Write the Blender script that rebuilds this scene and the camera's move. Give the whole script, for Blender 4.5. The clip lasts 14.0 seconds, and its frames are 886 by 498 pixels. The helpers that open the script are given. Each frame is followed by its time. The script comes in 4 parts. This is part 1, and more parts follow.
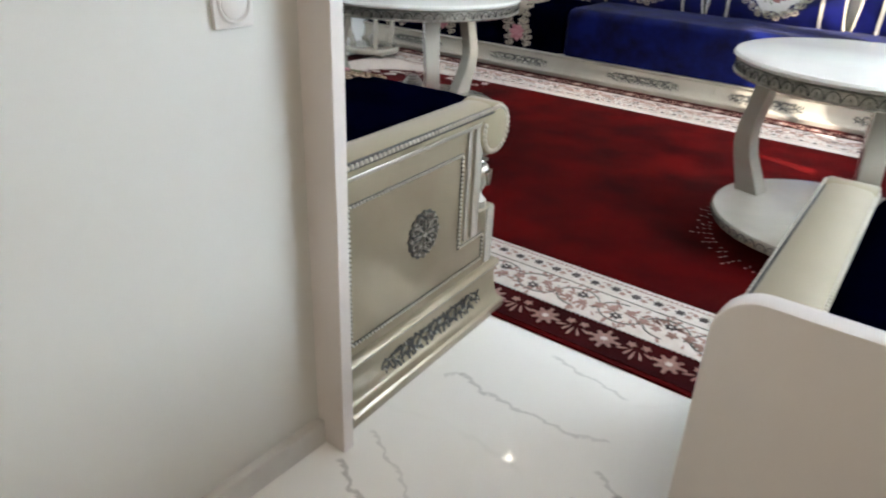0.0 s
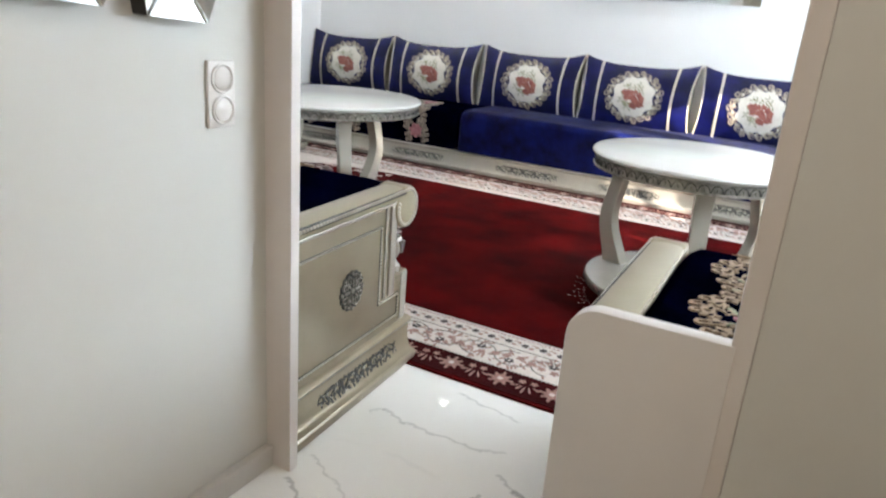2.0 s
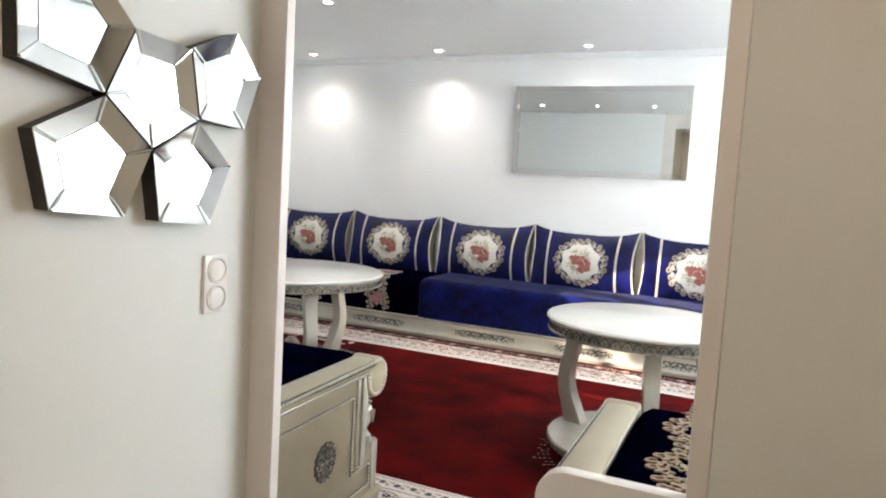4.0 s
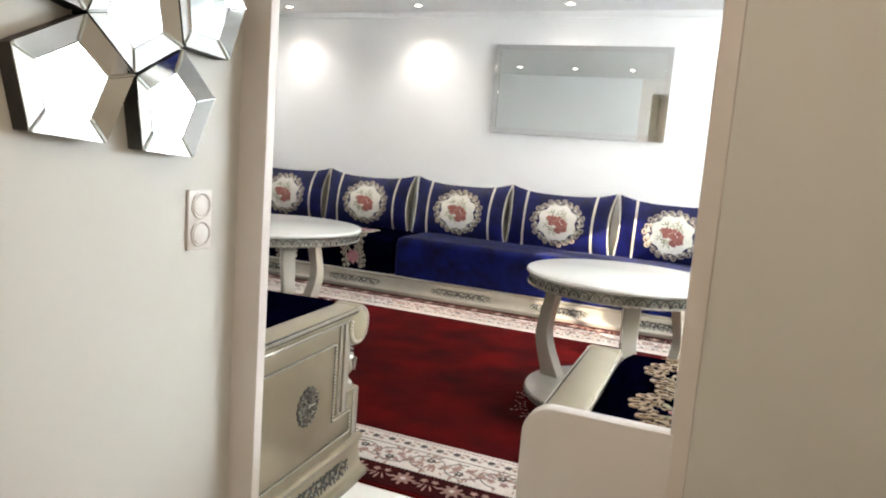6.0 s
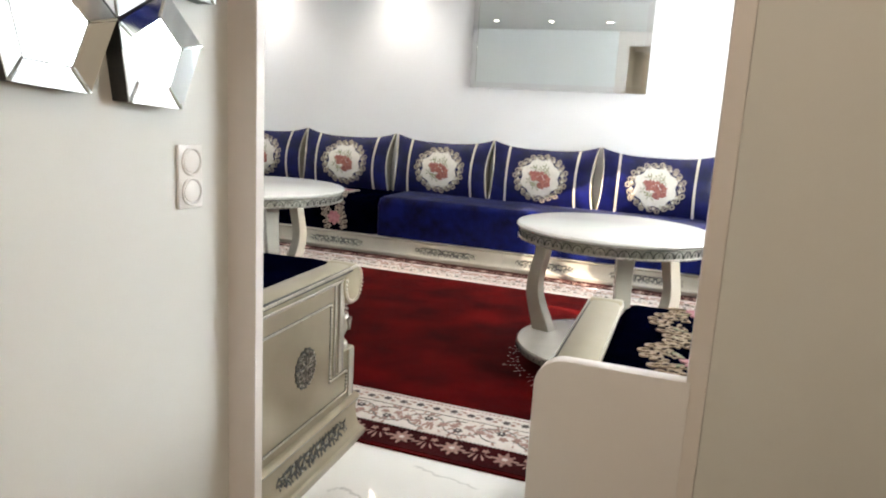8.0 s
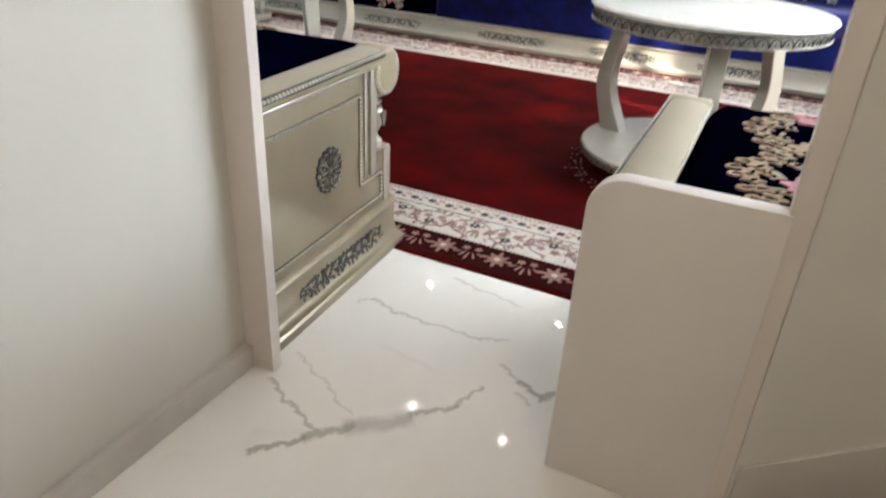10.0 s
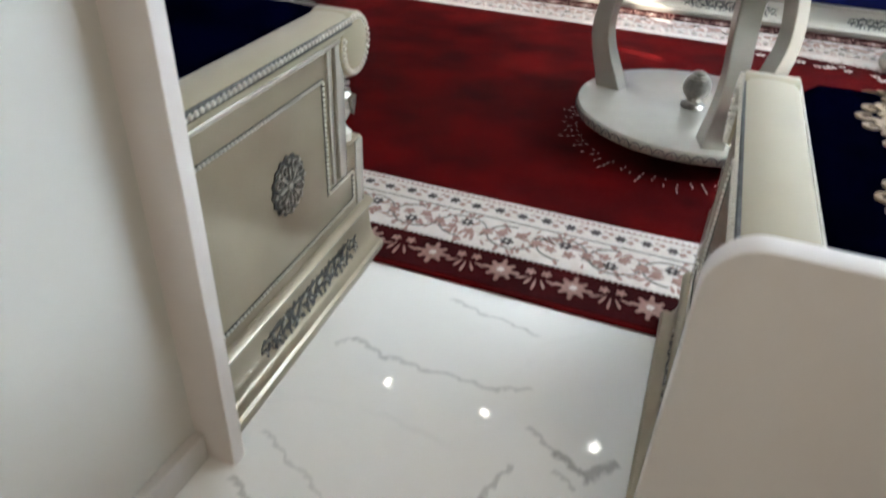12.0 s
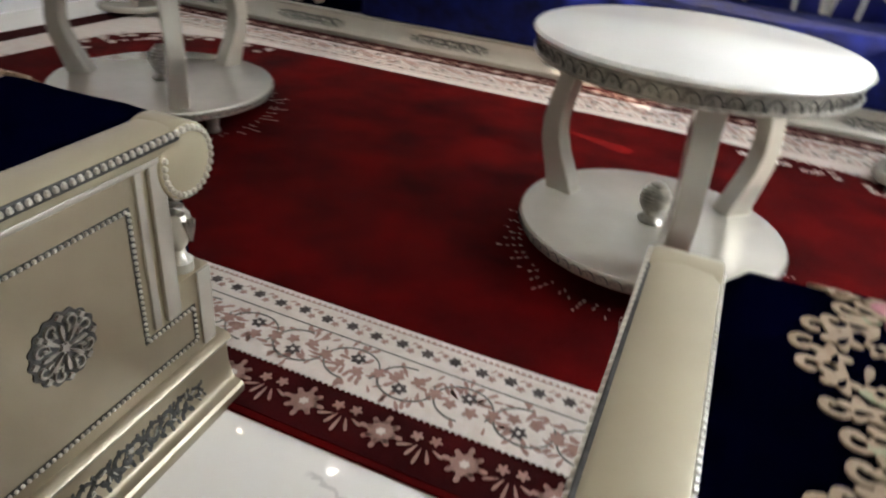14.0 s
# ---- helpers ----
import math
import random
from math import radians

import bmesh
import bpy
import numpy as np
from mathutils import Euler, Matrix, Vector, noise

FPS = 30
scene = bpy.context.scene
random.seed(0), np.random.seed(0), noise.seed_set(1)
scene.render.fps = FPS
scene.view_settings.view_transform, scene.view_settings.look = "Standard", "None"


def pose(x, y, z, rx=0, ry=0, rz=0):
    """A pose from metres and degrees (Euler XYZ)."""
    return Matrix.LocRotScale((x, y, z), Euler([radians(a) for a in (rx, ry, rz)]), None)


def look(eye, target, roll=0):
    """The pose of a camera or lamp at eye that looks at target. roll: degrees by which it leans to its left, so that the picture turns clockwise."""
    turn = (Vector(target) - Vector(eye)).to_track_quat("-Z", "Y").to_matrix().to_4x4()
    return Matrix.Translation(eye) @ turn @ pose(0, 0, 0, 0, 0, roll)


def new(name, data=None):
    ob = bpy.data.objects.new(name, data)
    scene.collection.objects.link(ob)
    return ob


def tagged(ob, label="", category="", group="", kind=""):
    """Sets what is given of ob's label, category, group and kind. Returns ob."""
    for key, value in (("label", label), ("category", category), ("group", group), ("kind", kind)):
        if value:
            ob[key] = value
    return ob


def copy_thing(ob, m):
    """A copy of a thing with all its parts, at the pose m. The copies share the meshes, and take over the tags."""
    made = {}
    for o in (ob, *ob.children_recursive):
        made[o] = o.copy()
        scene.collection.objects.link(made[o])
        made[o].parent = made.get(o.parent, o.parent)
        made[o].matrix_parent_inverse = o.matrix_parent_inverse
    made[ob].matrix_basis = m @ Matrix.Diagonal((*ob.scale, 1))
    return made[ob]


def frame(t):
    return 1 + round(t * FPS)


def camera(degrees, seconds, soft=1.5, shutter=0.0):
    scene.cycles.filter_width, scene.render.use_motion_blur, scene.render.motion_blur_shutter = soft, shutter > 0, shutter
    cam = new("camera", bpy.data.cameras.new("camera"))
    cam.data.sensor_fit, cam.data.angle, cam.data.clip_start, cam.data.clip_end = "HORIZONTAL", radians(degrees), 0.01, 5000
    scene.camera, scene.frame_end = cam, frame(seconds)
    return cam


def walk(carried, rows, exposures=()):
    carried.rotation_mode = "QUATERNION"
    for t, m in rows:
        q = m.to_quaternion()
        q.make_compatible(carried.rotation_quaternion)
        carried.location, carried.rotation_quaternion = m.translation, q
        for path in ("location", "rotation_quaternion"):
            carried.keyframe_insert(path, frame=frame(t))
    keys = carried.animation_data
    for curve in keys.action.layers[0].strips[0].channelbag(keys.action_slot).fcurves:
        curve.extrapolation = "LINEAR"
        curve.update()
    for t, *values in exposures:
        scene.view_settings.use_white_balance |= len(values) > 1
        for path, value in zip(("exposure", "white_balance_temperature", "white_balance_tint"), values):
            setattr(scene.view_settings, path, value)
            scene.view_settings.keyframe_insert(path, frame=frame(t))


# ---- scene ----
cam = camera(64.9, 14.0, soft=2.0, shutter=0.5)
PATH = [
    (0, (1.005, -0.917, 1.218), (-0.049, 0.527, 0.323), 2.5),
    (0.5, (1.029, -1.003, 1.245), (0.122, 0.533, 0.341), 4.7),
    (1, (1.093, -1.18, 1.245), (0.26, 0.434, 0.408), 6.2),
    (1.5, (1.132, -1.268, 1.268), (0.34, 0.416, 0.538), 3.9),
    (2, (1.207, -1.329, 1.296), (0.326, 0.35, 0.659), 4.5),
    (2.5, (1.295, -1.37, 1.327), (0.329, 0.302, 0.806), 5.9),
    (3, (1.283, -1.42, 1.344), (0.359, 0.315, 0.975), 2.6),
    (3.2, (1.262, -1.45, 1.387), (0.383, 0.327, 1.124), 2.0),
    (5.3, (1.24, -1.521, 1.306), (0.445, 0.307, 1.146), 4.7),
    (5.5, (1.234, -1.514, 1.3), (0.446, 0.313, 1.093), 4.5),
    (6, (1.212, -1.512, 1.294), (0.454, 0.319, 1.024), 4.4),
    (6.5, (1.189, -1.507, 1.291), (0.461, 0.332, 0.991), 3.6),
    (7, (1.158, -1.502, 1.284), (0.472, 0.347, 0.953), 3.5),
    (7.2, (1.153, -1.499, 1.281), (0.488, 0.356, 0.937), 3.7),
    (9.3, (1.087, -1.353, 1.226), (0.352, 0.386, 0.568), 2.3),
    (9.5, (1.108, -1.234, 1.221), (0.394, 0.463, 0.44), 3.1),
    (10, (1.076, -1.139, 1.186), (0.325, 0.455, 0.239), 3.2),
    (10.2, (1.036, -1.089, 1.211), (0.313, 0.471, 0.19), 2.9),
    (10.5, (0.99, -1.056, 1.149), (0.344, 0.515, 0.094), 2.6),
    (11, (0.85, -0.968, 1.125), (0.292, 0.569, -0.027), 3.1),
    (11.5, (0.79, -0.902, 1.137), (0.289, 0.627, -0.051), 4.2),
    (12, (0.755, -0.716, 1.151), (0.17, 0.846, 0.047), 2.6),
    (12.5, (0.741, -0.599, 1.193), (0.149, 1.013, 0.167), 4.2),
    (13, (0.73, -0.392, 1.195), (0.301, 1.302, 0.223), 3.2),
    (13.5, (0.76, -0.279, 1.174), (0.355, 1.362, 0.105), 1.9),
    (14, (0.868, -0.196, 1.187), (0.232, 1.426, 0.192), 5.5),
]
EXPOSURES = [(0, 2.38, 6650, 10), (1.5, 2.44, 6650, 10), (3, 2.48, 6850, 11), (5.5, 2.52, 7350, 12), (7.2, 2.52, 7350, 12), (9.5, 2.46, 7050, 12), (11, 2.42, 6850, 11), (12, 2.3, 6500, 9), (13, 2.0, 6750, 12), (13.5, 1.9, 7250, 13), (14, 1.94, 7300, 14)]
walk(cam, [(t, look(eye, target, roll)) for t, eye, target, roll in PATH], EXPOSURES)

# ---- world, sun, lamps ----
world = bpy.data.worlds.new("sky")
scene.world = world
world.use_nodes = True
wn = world.node_tree
sky = wn.nodes.new("ShaderNodeTexSky")
sky.sky_type, sky.sun_disc = 'NISHITA', False
sky.sun_elevation, sky.sun_rotation = radians(23), radians(113)
wn.links.new(sky.outputs[0], wn.nodes["Background"].inputs[0])
wn.nodes["Background"].inputs[1].default_value = 0.06


def lamp(name, kind, m, power, colour, **more):
    data = bpy.data.lights.new(name, kind)
    data.energy, data.color = power, colour
    for key in more:
        setattr(data, key, more[key])
    ob = new(name, data)
    ob.matrix_world = m
    return ob


SUN_WAY = Vector((-2.4, 1.0, -1.1)).normalized()
lamp("sun", 'SUN', look((8, -3, 7), Vector((8, -3, 7)) + SUN_WAY), 5.0, (1.0, 0.93, 0.82), angle=radians(0.6))
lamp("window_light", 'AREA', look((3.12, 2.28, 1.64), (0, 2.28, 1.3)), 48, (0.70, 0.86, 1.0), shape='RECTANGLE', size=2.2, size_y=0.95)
# lamps out of view; the rear one is added to brighten the hall
for x, y, power in ((1.45, -1.0, 1.35), (1.45, -2.25, 1.4)):
    lamp("unseen_hall_light", 'AREA', look((x, y, 2.58), (x - 0.1, y, 0)), power, (1.0, 0.875, 0.74), shape='DISK', size=0.3)

# ---- materials ----
def mat(name, colour, rough=0.5, metal=0.0, colour2=None, scale=8.0, grain=0.0, grain_scale=300.0, bump=0.0, detail=4.0, sheen=0.0, coat=0.0, stretch=(1, 1, 1), rough2=None, spec=0.5):
    """A surface with colour drift at one scale, grain at another and fine relief."""
    m = bpy.data.materials.new(name)
    m.use_nodes = True
    n, l = m.node_tree.nodes, m.node_tree.links
    b = n["Principled BSDF"]
    tc = n.new("ShaderNodeTexCoord")
    mp = n.new("ShaderNodeMapping")
    mp.inputs["Scale"].default_value = stretch
    l.new(tc.outputs["Object"], mp.inputs[0])
    big = n.new("ShaderNodeTexNoise")
    big.inputs["Scale"].default_value, big.inputs["Detail"].default_value = scale, detail
    l.new(mp.outputs[0], big.inputs["Vector"])
    mix = n.new("ShaderNodeMix")
    mix.data_type = 'RGBA'
    mix.inputs[6].default_value = (*colour, 1)
    mix.inputs[7].default_value = (*(colour2 or [c * 0.88 for c in colour]), 1)
    ramp = n.new("ShaderNodeMapRange")
    ramp.inputs[1].default_value, ramp.inputs[2].default_value = 0.35, 0.68
    l.new(big.outputs[0], ramp.inputs[0])
    l.new(ramp.outputs[0], mix.inputs[0])
    out = mix.outputs[2]
    fine = n.new("ShaderNodeTexNoise")
    fine.inputs["Scale"].default_value, fine.inputs["Detail"].default_value = grain_scale, 3
    l.new(mp.outputs[0], fine.inputs["Vector"])
    if grain:
        mul = n.new("ShaderNodeMix")
        mul.data_type, mul.blend_type = 'RGBA', 'MULTIPLY'
        mul.inputs[0].default_value = grain
        l.new(out, mul.inputs[6])
        l.new(fine.outputs["Color"], mul.inputs[7])
        out = mul.outputs[2]
    l.new(out, b.inputs["Base Color"])
    b.inputs["Roughness"].default_value, b.inputs["Metallic"].default_value = rough, metal
    b.inputs["Specular IOR Level"].default_value = spec
    if rough2 is not None:
        rr = n.new("ShaderNodeMapRange")
        rr.inputs[3].default_value, rr.inputs[4].default_value = rough, rough2
        l.new(big.outputs[0], rr.inputs[0])
        l.new(rr.outputs[0], b.inputs["Roughness"])
    if sheen:
        b.inputs["Sheen Weight"].default_value, b.inputs["Sheen Roughness"].default_value = sheen, 0.35
    if coat:
        b.inputs["Coat Weight"].default_value, b.inputs["Coat Roughness"].default_value = coat, 0.12
    if bump:
        bp = n.new("ShaderNodeBump")
        bp.inputs["Strength"].default_value, bp.inputs["Distance"].default_value = bump, 0.002
        l.new(fine.outputs[0], bp.inputs["Height"])
        l.new(bp.outputs[0], b.inputs["Normal"])
    return m


WALL_HALL = mat("hall_paint", (0.69, 0.675, 0.635), 0.55, colour2=(0.66, 0.645, 0.605), scale=1.5, bump=0.08, grain_scale=160)
WALL_ROOM = mat("room_paint", (0.86, 0.86, 0.86), 0.6, colour2=(0.83, 0.835, 0.84), scale=1.2, bump=0.08, grain_scale=160)
TRIM = mat("trim_paint", (0.76, 0.70, 0.665), 0.38, colour2=(0.73, 0.67, 0.63), scale=3, bump=0.05, grain_scale=120)
PANEL = mat("panel_paint", (0.78, 0.74, 0.72), 0.4, colour2=(0.75, 0.71, 0.69), scale=2, bump=0.05, grain_scale=120)
CEIL = mat("ceiling_paint", (0.82, 0.82, 0.82), 0.7, colour2=(0.8, 0.8, 0.8), scale=1)
SKIRT = mat("skirting_stone", (0.60, 0.57, 0.54), 0.3, colour2=(0.54, 0.51, 0.48), scale=9)
GILT = mat("champagne_lacquer", (0.36, 0.300, 0.212), 0.31, 0.5, colour2=(0.31, 0.257, 0.180), scale=5, grain=0.12, grain_scale=500, bump=0.05, coat=0.2)
ARM = mat("cream_gold_lacquer", (0.43, 0.375, 0.262), 0.34, 0.3, colour2=(0.39, 0.335, 0.232), scale=5, grain=0.06, grain_scale=500, coat=0.15)
GILT_LIGHT = mat("pearl_lacquer", (0.56, 0.52, 0.45), 0.22, 0.40, colour2=(0.50, 0.46, 0.40), scale=5, grain=0.06, grain_scale=500, coat=0.5)
SILVER = mat("antique_silver", (0.56, 0.53, 0.47), 0.30, 0.8, colour2=(0.30, 0.28, 0.25), scale=40, bump=0.1, grain_scale=250)
# also colours the imitated shade in the fretwork slots
PATINA_AND_SHADE = mat("dark_patina_and_shade", (0.035, 0.035, 0.035), 0.45, 0.3, colour2=(0.08, 0.08, 0.075), scale=60)
TABLETOP = mat("tabletop_lacquer", (0.80, 0.79, 0.75), 0.2, 0.1, colour2=(0.76, 0.75, 0.71), scale=4, coat=0.3)
VELVET = mat("blue_velvet", (0.0028, 0.008, 0.095), 0.75, colour2=(0.0012, 0.002, 0.022), scale=8, grain=0.4, grain_scale=300, bump=0.5, sheen=0.03, detail=8, spec=0.12)
NAVY = mat("navy_velvet", (0.0005, 0.0009, 0.0085), 0.95, colour2=(0.0002, 0.0004, 0.0022), scale=5, grain=0.3, grain_scale=350, bump=0.2, spec=0.0)
SATIN = mat("navy_satin", (0.004, 0.006, 0.08), 0.40, colour2=(0.002, 0.003, 0.03), scale=9, grain=0.2, grain_scale=400, bump=0.15, spec=0.3)
LACE = mat("taupe_lace_thread", (0.42, 0.35, 0.28), 0.7, colour2=(0.32, 0.26, 0.21), scale=60, grain=0.3, grain_scale=700, bump=0.3)
CREAM = mat("cream_thread", (0.72, 0.66, 0.55), 0.75, colour2=(0.62, 0.55, 0.44), scale=60, grain=0.3, grain_scale=700, bump=0.3)
BEIGE = mat("gold_thread", (0.39, 0.275, 0.175), 0.65, colour2=(0.31, 0.20, 0.12), scale=60, grain=0.25, grain_scale=700, bump=0.3)
ROSE = mat("rose_thread", (0.46, 0.17, 0.13), 0.7, colour2=(0.27, 0.08, 0.07), scale=70, grain=0.3, grain_scale=700, bump=0.3)
WHITE_THREAD = mat("white_thread", (0.80, 0.77, 0.70), 0.7, colour2=(0.74, 0.70, 0.62), scale=60, grain=0.2, grain_scale=700, bump=0.3)
BEADS = mat("bright_silver", (0.78, 0.75, 0.68), 0.28, 0.6, colour2=(0.66, 0.63, 0.56), scale=30)
PINK = mat("pink_thread", (0.60, 0.27, 0.29), 0.7, colour2=(0.42, 0.13, 0.16), scale=50, grain=0.3, grain_scale=700, bump=0.3)
GREEN = mat("sage_thread", (0.27, 0.29, 0.16), 0.7, colour2=(0.40, 0.38, 0.25), scale=50, grain=0.3, grain_scale=700)
LINING = mat("taupe_lining", (0.40, 0.37, 0.31), 0.8, colour2=(0.33, 0.30, 0.25), scale=30, grain=0.2, grain_scale=500)
RED = mat("red_pile", (0.106, 0.0008, 0.0011), 0.85, colour2=(0.030, 0.0003, 0.0006), scale=3.2, grain=0.35, grain_scale=420, bump=0.5, spec=0.06, detail=8)
DARKRED = mat("dark_red_pile", (0.048, 0.0010, 0.0018), 0.9, colour2=(0.026, 0.0006, 0.0012), scale=6, grain=0.35, grain_scale=420, bump=0.5, spec=0.1)
IVORY = mat("ivory_pile", (0.74, 0.67, 0.62), 0.9, colour2=(0.66, 0.58, 0.52), scale=30, grain=0.3, grain_scale=420, bump=0.5)
ROSEWOOL = mat("rose_wool", (0.40, 0.24, 0.20), 0.9, colour2=(0.32, 0.18, 0.15), scale=40, grain=0.3, grain_scale=420)
CHARWOOL = mat("charcoal_wool", (0.05, 0.04, 0.04), 0.9, colour2=(0.09, 0.07, 0.07), scale=40, grain=0.3, grain_scale=420)
GREYWOOL = mat("grey_wool", (0.17, 0.17, 0.155), 0.9, colour2=(0.11, 0.11, 0.10), scale=40, grain=0.3, grain_scale=420)
SWITCH = mat("switch_plastic", (0.80, 0.76, 0.73), 0.3, colour2=(0.78, 0.74, 0.71), scale=5)
BLACK = mat("black_edge", (0.015, 0.013, 0.012), 0.5, colour2=(0.03, 0.026, 0.024), scale=30)
WOOD = mat("oak_door", (0.42, 0.27, 0.15), 0.45, colour2=(0.34, 0.21, 0.11), scale=4, stretch=(8, 8, 0.6), grain=0.2)
DARKSTONE = mat("dark_stone", (0.05, 0.042, 0.034), 0.4, colour2=(0.07, 0.06, 0.05), scale=12)
MIRROR = mat("mirror_silver", (0.83, 0.87, 0.855), 0.02, 1.0, colour2=(0.82, 0.86, 0.845), scale=1)
BEVEL = mat("bevelled_mirror", (0.80, 0.81, 0.80), 0.06, 1.0, colour2=(0.78, 0.79, 0.78), scale=1)


def marble():
    m = mat("white_marble", (0.88, 0.865, 0.83), 0.045, colour2=(0.84, 0.825, 0.785), scale=1.8, spec=0.6)
    n, l = m.node_tree.nodes, m.node_tree.links
    b = n["Principled BSDF"]
    base = b.inputs["Base Color"].links[0].from_socket
    tc = n.new("ShaderNodeTexCoord")
    warp = n.new("ShaderNodeTexNoise")
    warp.inputs["Scale"].default_value, warp.inputs["Detail"].default_value = 1.6, 6
    l.new(tc.outputs["Object"], warp.inputs["Vector"])
    add = n.new("ShaderNodeMix")
    add.data_type, add.blend_type = 'RGBA', 'ADD'
    add.inputs[0].default_value = 0.7
    l.new(tc.outputs["Object"], add.inputs[6])
    l.new(warp.outputs["Color"], add.inputs[7])
    vor = n.new("ShaderNodeTexVoronoi")
    vor.feature = 'DISTANCE_TO_EDGE'
    vor.inputs["Scale"].default_value = 1.15
    l.new(add.outputs[2], vor.inputs["Vector"])
    mr = n.new("ShaderNodeMapRange")
    mr.inputs[1].default_value, mr.inputs[2].default_value = 0.0, 0.02
    mr.inputs[3].default_value, mr.inputs[4].default_value = 0.12, 0.0
    l.new(vor.outputs["Distance"], mr.inputs[0])
    br = n.new("ShaderNodeTexNoise")
    br.inputs["Scale"].default_value = 3.0
    l.new(tc.outputs["Object"], br.inputs["Vector"])
    bm_ = n.new("ShaderNodeMapRange")
    bm_.inputs[1].default_value, bm_.inputs[2].default_value = 0.45, 0.62
    l.new(br.outputs[0], bm_.inputs[0])
    mul = n.new("ShaderNodeMath")
    mul.operation = 'MULTIPLY'
    l.new(mr.outputs[0], mul.inputs[0])
    l.new(bm_.outputs[0], mul.inputs[1])
    mx = n.new("ShaderNodeMix")
    mx.data_type = 'RGBA'
    l.new(mul.outputs[0], mx.inputs[0])
    l.new(base, mx.inputs[6])
    mx.inputs[7].default_value = (0.42, 0.41, 0.38, 1)
    out = mx.outputs[2]
    # the slab's own veins: start, end, width, strength
    heavy = (((0.19, -0.262), (0.285, -0.145), 0.010, 0.75), ((0.27, -0.165), (0.36, -0.055), 0.016, 0.7), ((0.335, -0.085), (0.475, 0.03), 0.034, 0.5),
             ((0.45, 0.03), (0.55, 0.135), 0.009, 0.6), ((0.54, 0.115), (0.566, 0.235), 0.006, 0.5), ((0.066, -0.019), (0.17, -0.075), 0.006, 0.6),
             ((0.16, -0.07), (0.30, -0.122), 0.006, 0.6), ((0.64, 0.30), (0.735, 0.255), 0.009, 0.75), ((0.72, 0.262), (0.775, 0.325), 0.014, 0.7))
    faint = (((0.571, 0.344), (0.66, 0.288), 0.005, 0.45), ((0.652, 0.251), (0.71, 0.220), 0.004, 0.4), ((0.06, 0.405), (0.10, 0.45), 0.006, 0.3),
             ((0.09, 0.448), (0.21, 0.415), 0.007, 0.45), ((0.19, 0.418), (0.49, 0.42), 0.007, 0.4), ((0.47, 0.418), (0.555, 0.46), 0.006, 0.35),
             ((0.25, 0.696), (0.525, 0.645), 0.006, 0.4), ((0.056, 0.105), (0.19, 0.045), 0.004, 0.35), ((0.18, 0.05), (0.336, -0.039), 0.004, 0.3),
             ((0.10, -0.55), (0.75, -0.42), 0.006, 0.3), ((0.75, -0.42), (1.15, -0.75), 0.007, 0.3))
    for (xa, ya), (xb, yb), width, depth in heavy + faint:
        mp = n.new("ShaderNodeMapping")
        mp.vector_type = 'TEXTURE'
        mp.inputs["Location"].default_value = (xa, ya, 0)
        mp.inputs["Rotation"].default_value = (0, 0, math.atan2(yb - ya, xb - xa))
        l.new(tc.outputs["Object"], mp.inputs[0])
        xyz = n.new("ShaderNodeSeparateXYZ")
        l.new(mp.outputs[0], xyz.inputs[0])
        wob = n.new("ShaderNodeTexNoise")
        wob.inputs["Scale"].default_value, wob.inputs["Detail"].default_value, wob.inputs["Roughness"].default_value = 14.0, 8, 0.62
        l.new(mp.outputs[0], wob.inputs["Vector"])
        off = n.new("ShaderNodeMapRange")
        off.inputs[3].default_value, off.inputs[4].default_value = -0.032, 0.032
        l.new(wob.outputs[0], off.inputs[0])
        dist = n.new("ShaderNodeMath")
        dist.operation = 'ADD'
        l.new(xyz.outputs[1], dist.inputs[0])
        l.new(off.outputs[0], dist.inputs[1])
        absd = n.new("ShaderNodeMath")
        absd.operation = 'ABSOLUTE'
        l.new(dist.outputs[0], absd.inputs[0])
        band = n.new("ShaderNodeMapRange")
        band.inputs[1].default_value, band.inputs[2].default_value = width * 0.25, width
        band.inputs[3].default_value, band.inputs[4].default_value = depth, 0.0
        l.new(absd.outputs[0], band.inputs[0])
        length = math.hypot(xb - xa, yb - ya)
        centre = n.new("ShaderNodeMath")
        centre.operation = 'SUBTRACT'
        l.new(xyz.outputs[0], centre.inputs[0])
        centre.inputs[1].default_value = length / 2
        ab2 = n.new("ShaderNodeMath")
        ab2.operation = 'ABSOLUTE'
        l.new(centre.outputs[0], ab2.inputs[0])
        ends = n.new("ShaderNodeMapRange")
        ends.inputs[1].default_value, ends.inputs[2].default_value = length / 2 * 0.86, length / 2
        ends.inputs[3].default_value, ends.inputs[4].default_value = 1.0, 0.0
        l.new(ab2.outputs[0], ends.inputs[0])
        f = n.new("ShaderNodeMath")
        f.operation = 'MULTIPLY'
        l.new(band.outputs[0], f.inputs[0])
        l.new(ends.outputs[0], f.inputs[1])
        layer = n.new("ShaderNodeMix")
        layer.data_type = 'RGBA'
        l.new(f.outputs[0], layer.inputs[0])
        l.new(out, layer.inputs[6])
        layer.inputs[7].default_value = (0.36, 0.35, 0.33, 1)
        out = layer.outputs[2]
    l.new(out, b.inputs["Base Color"])
    return m


MARBLE = marble()


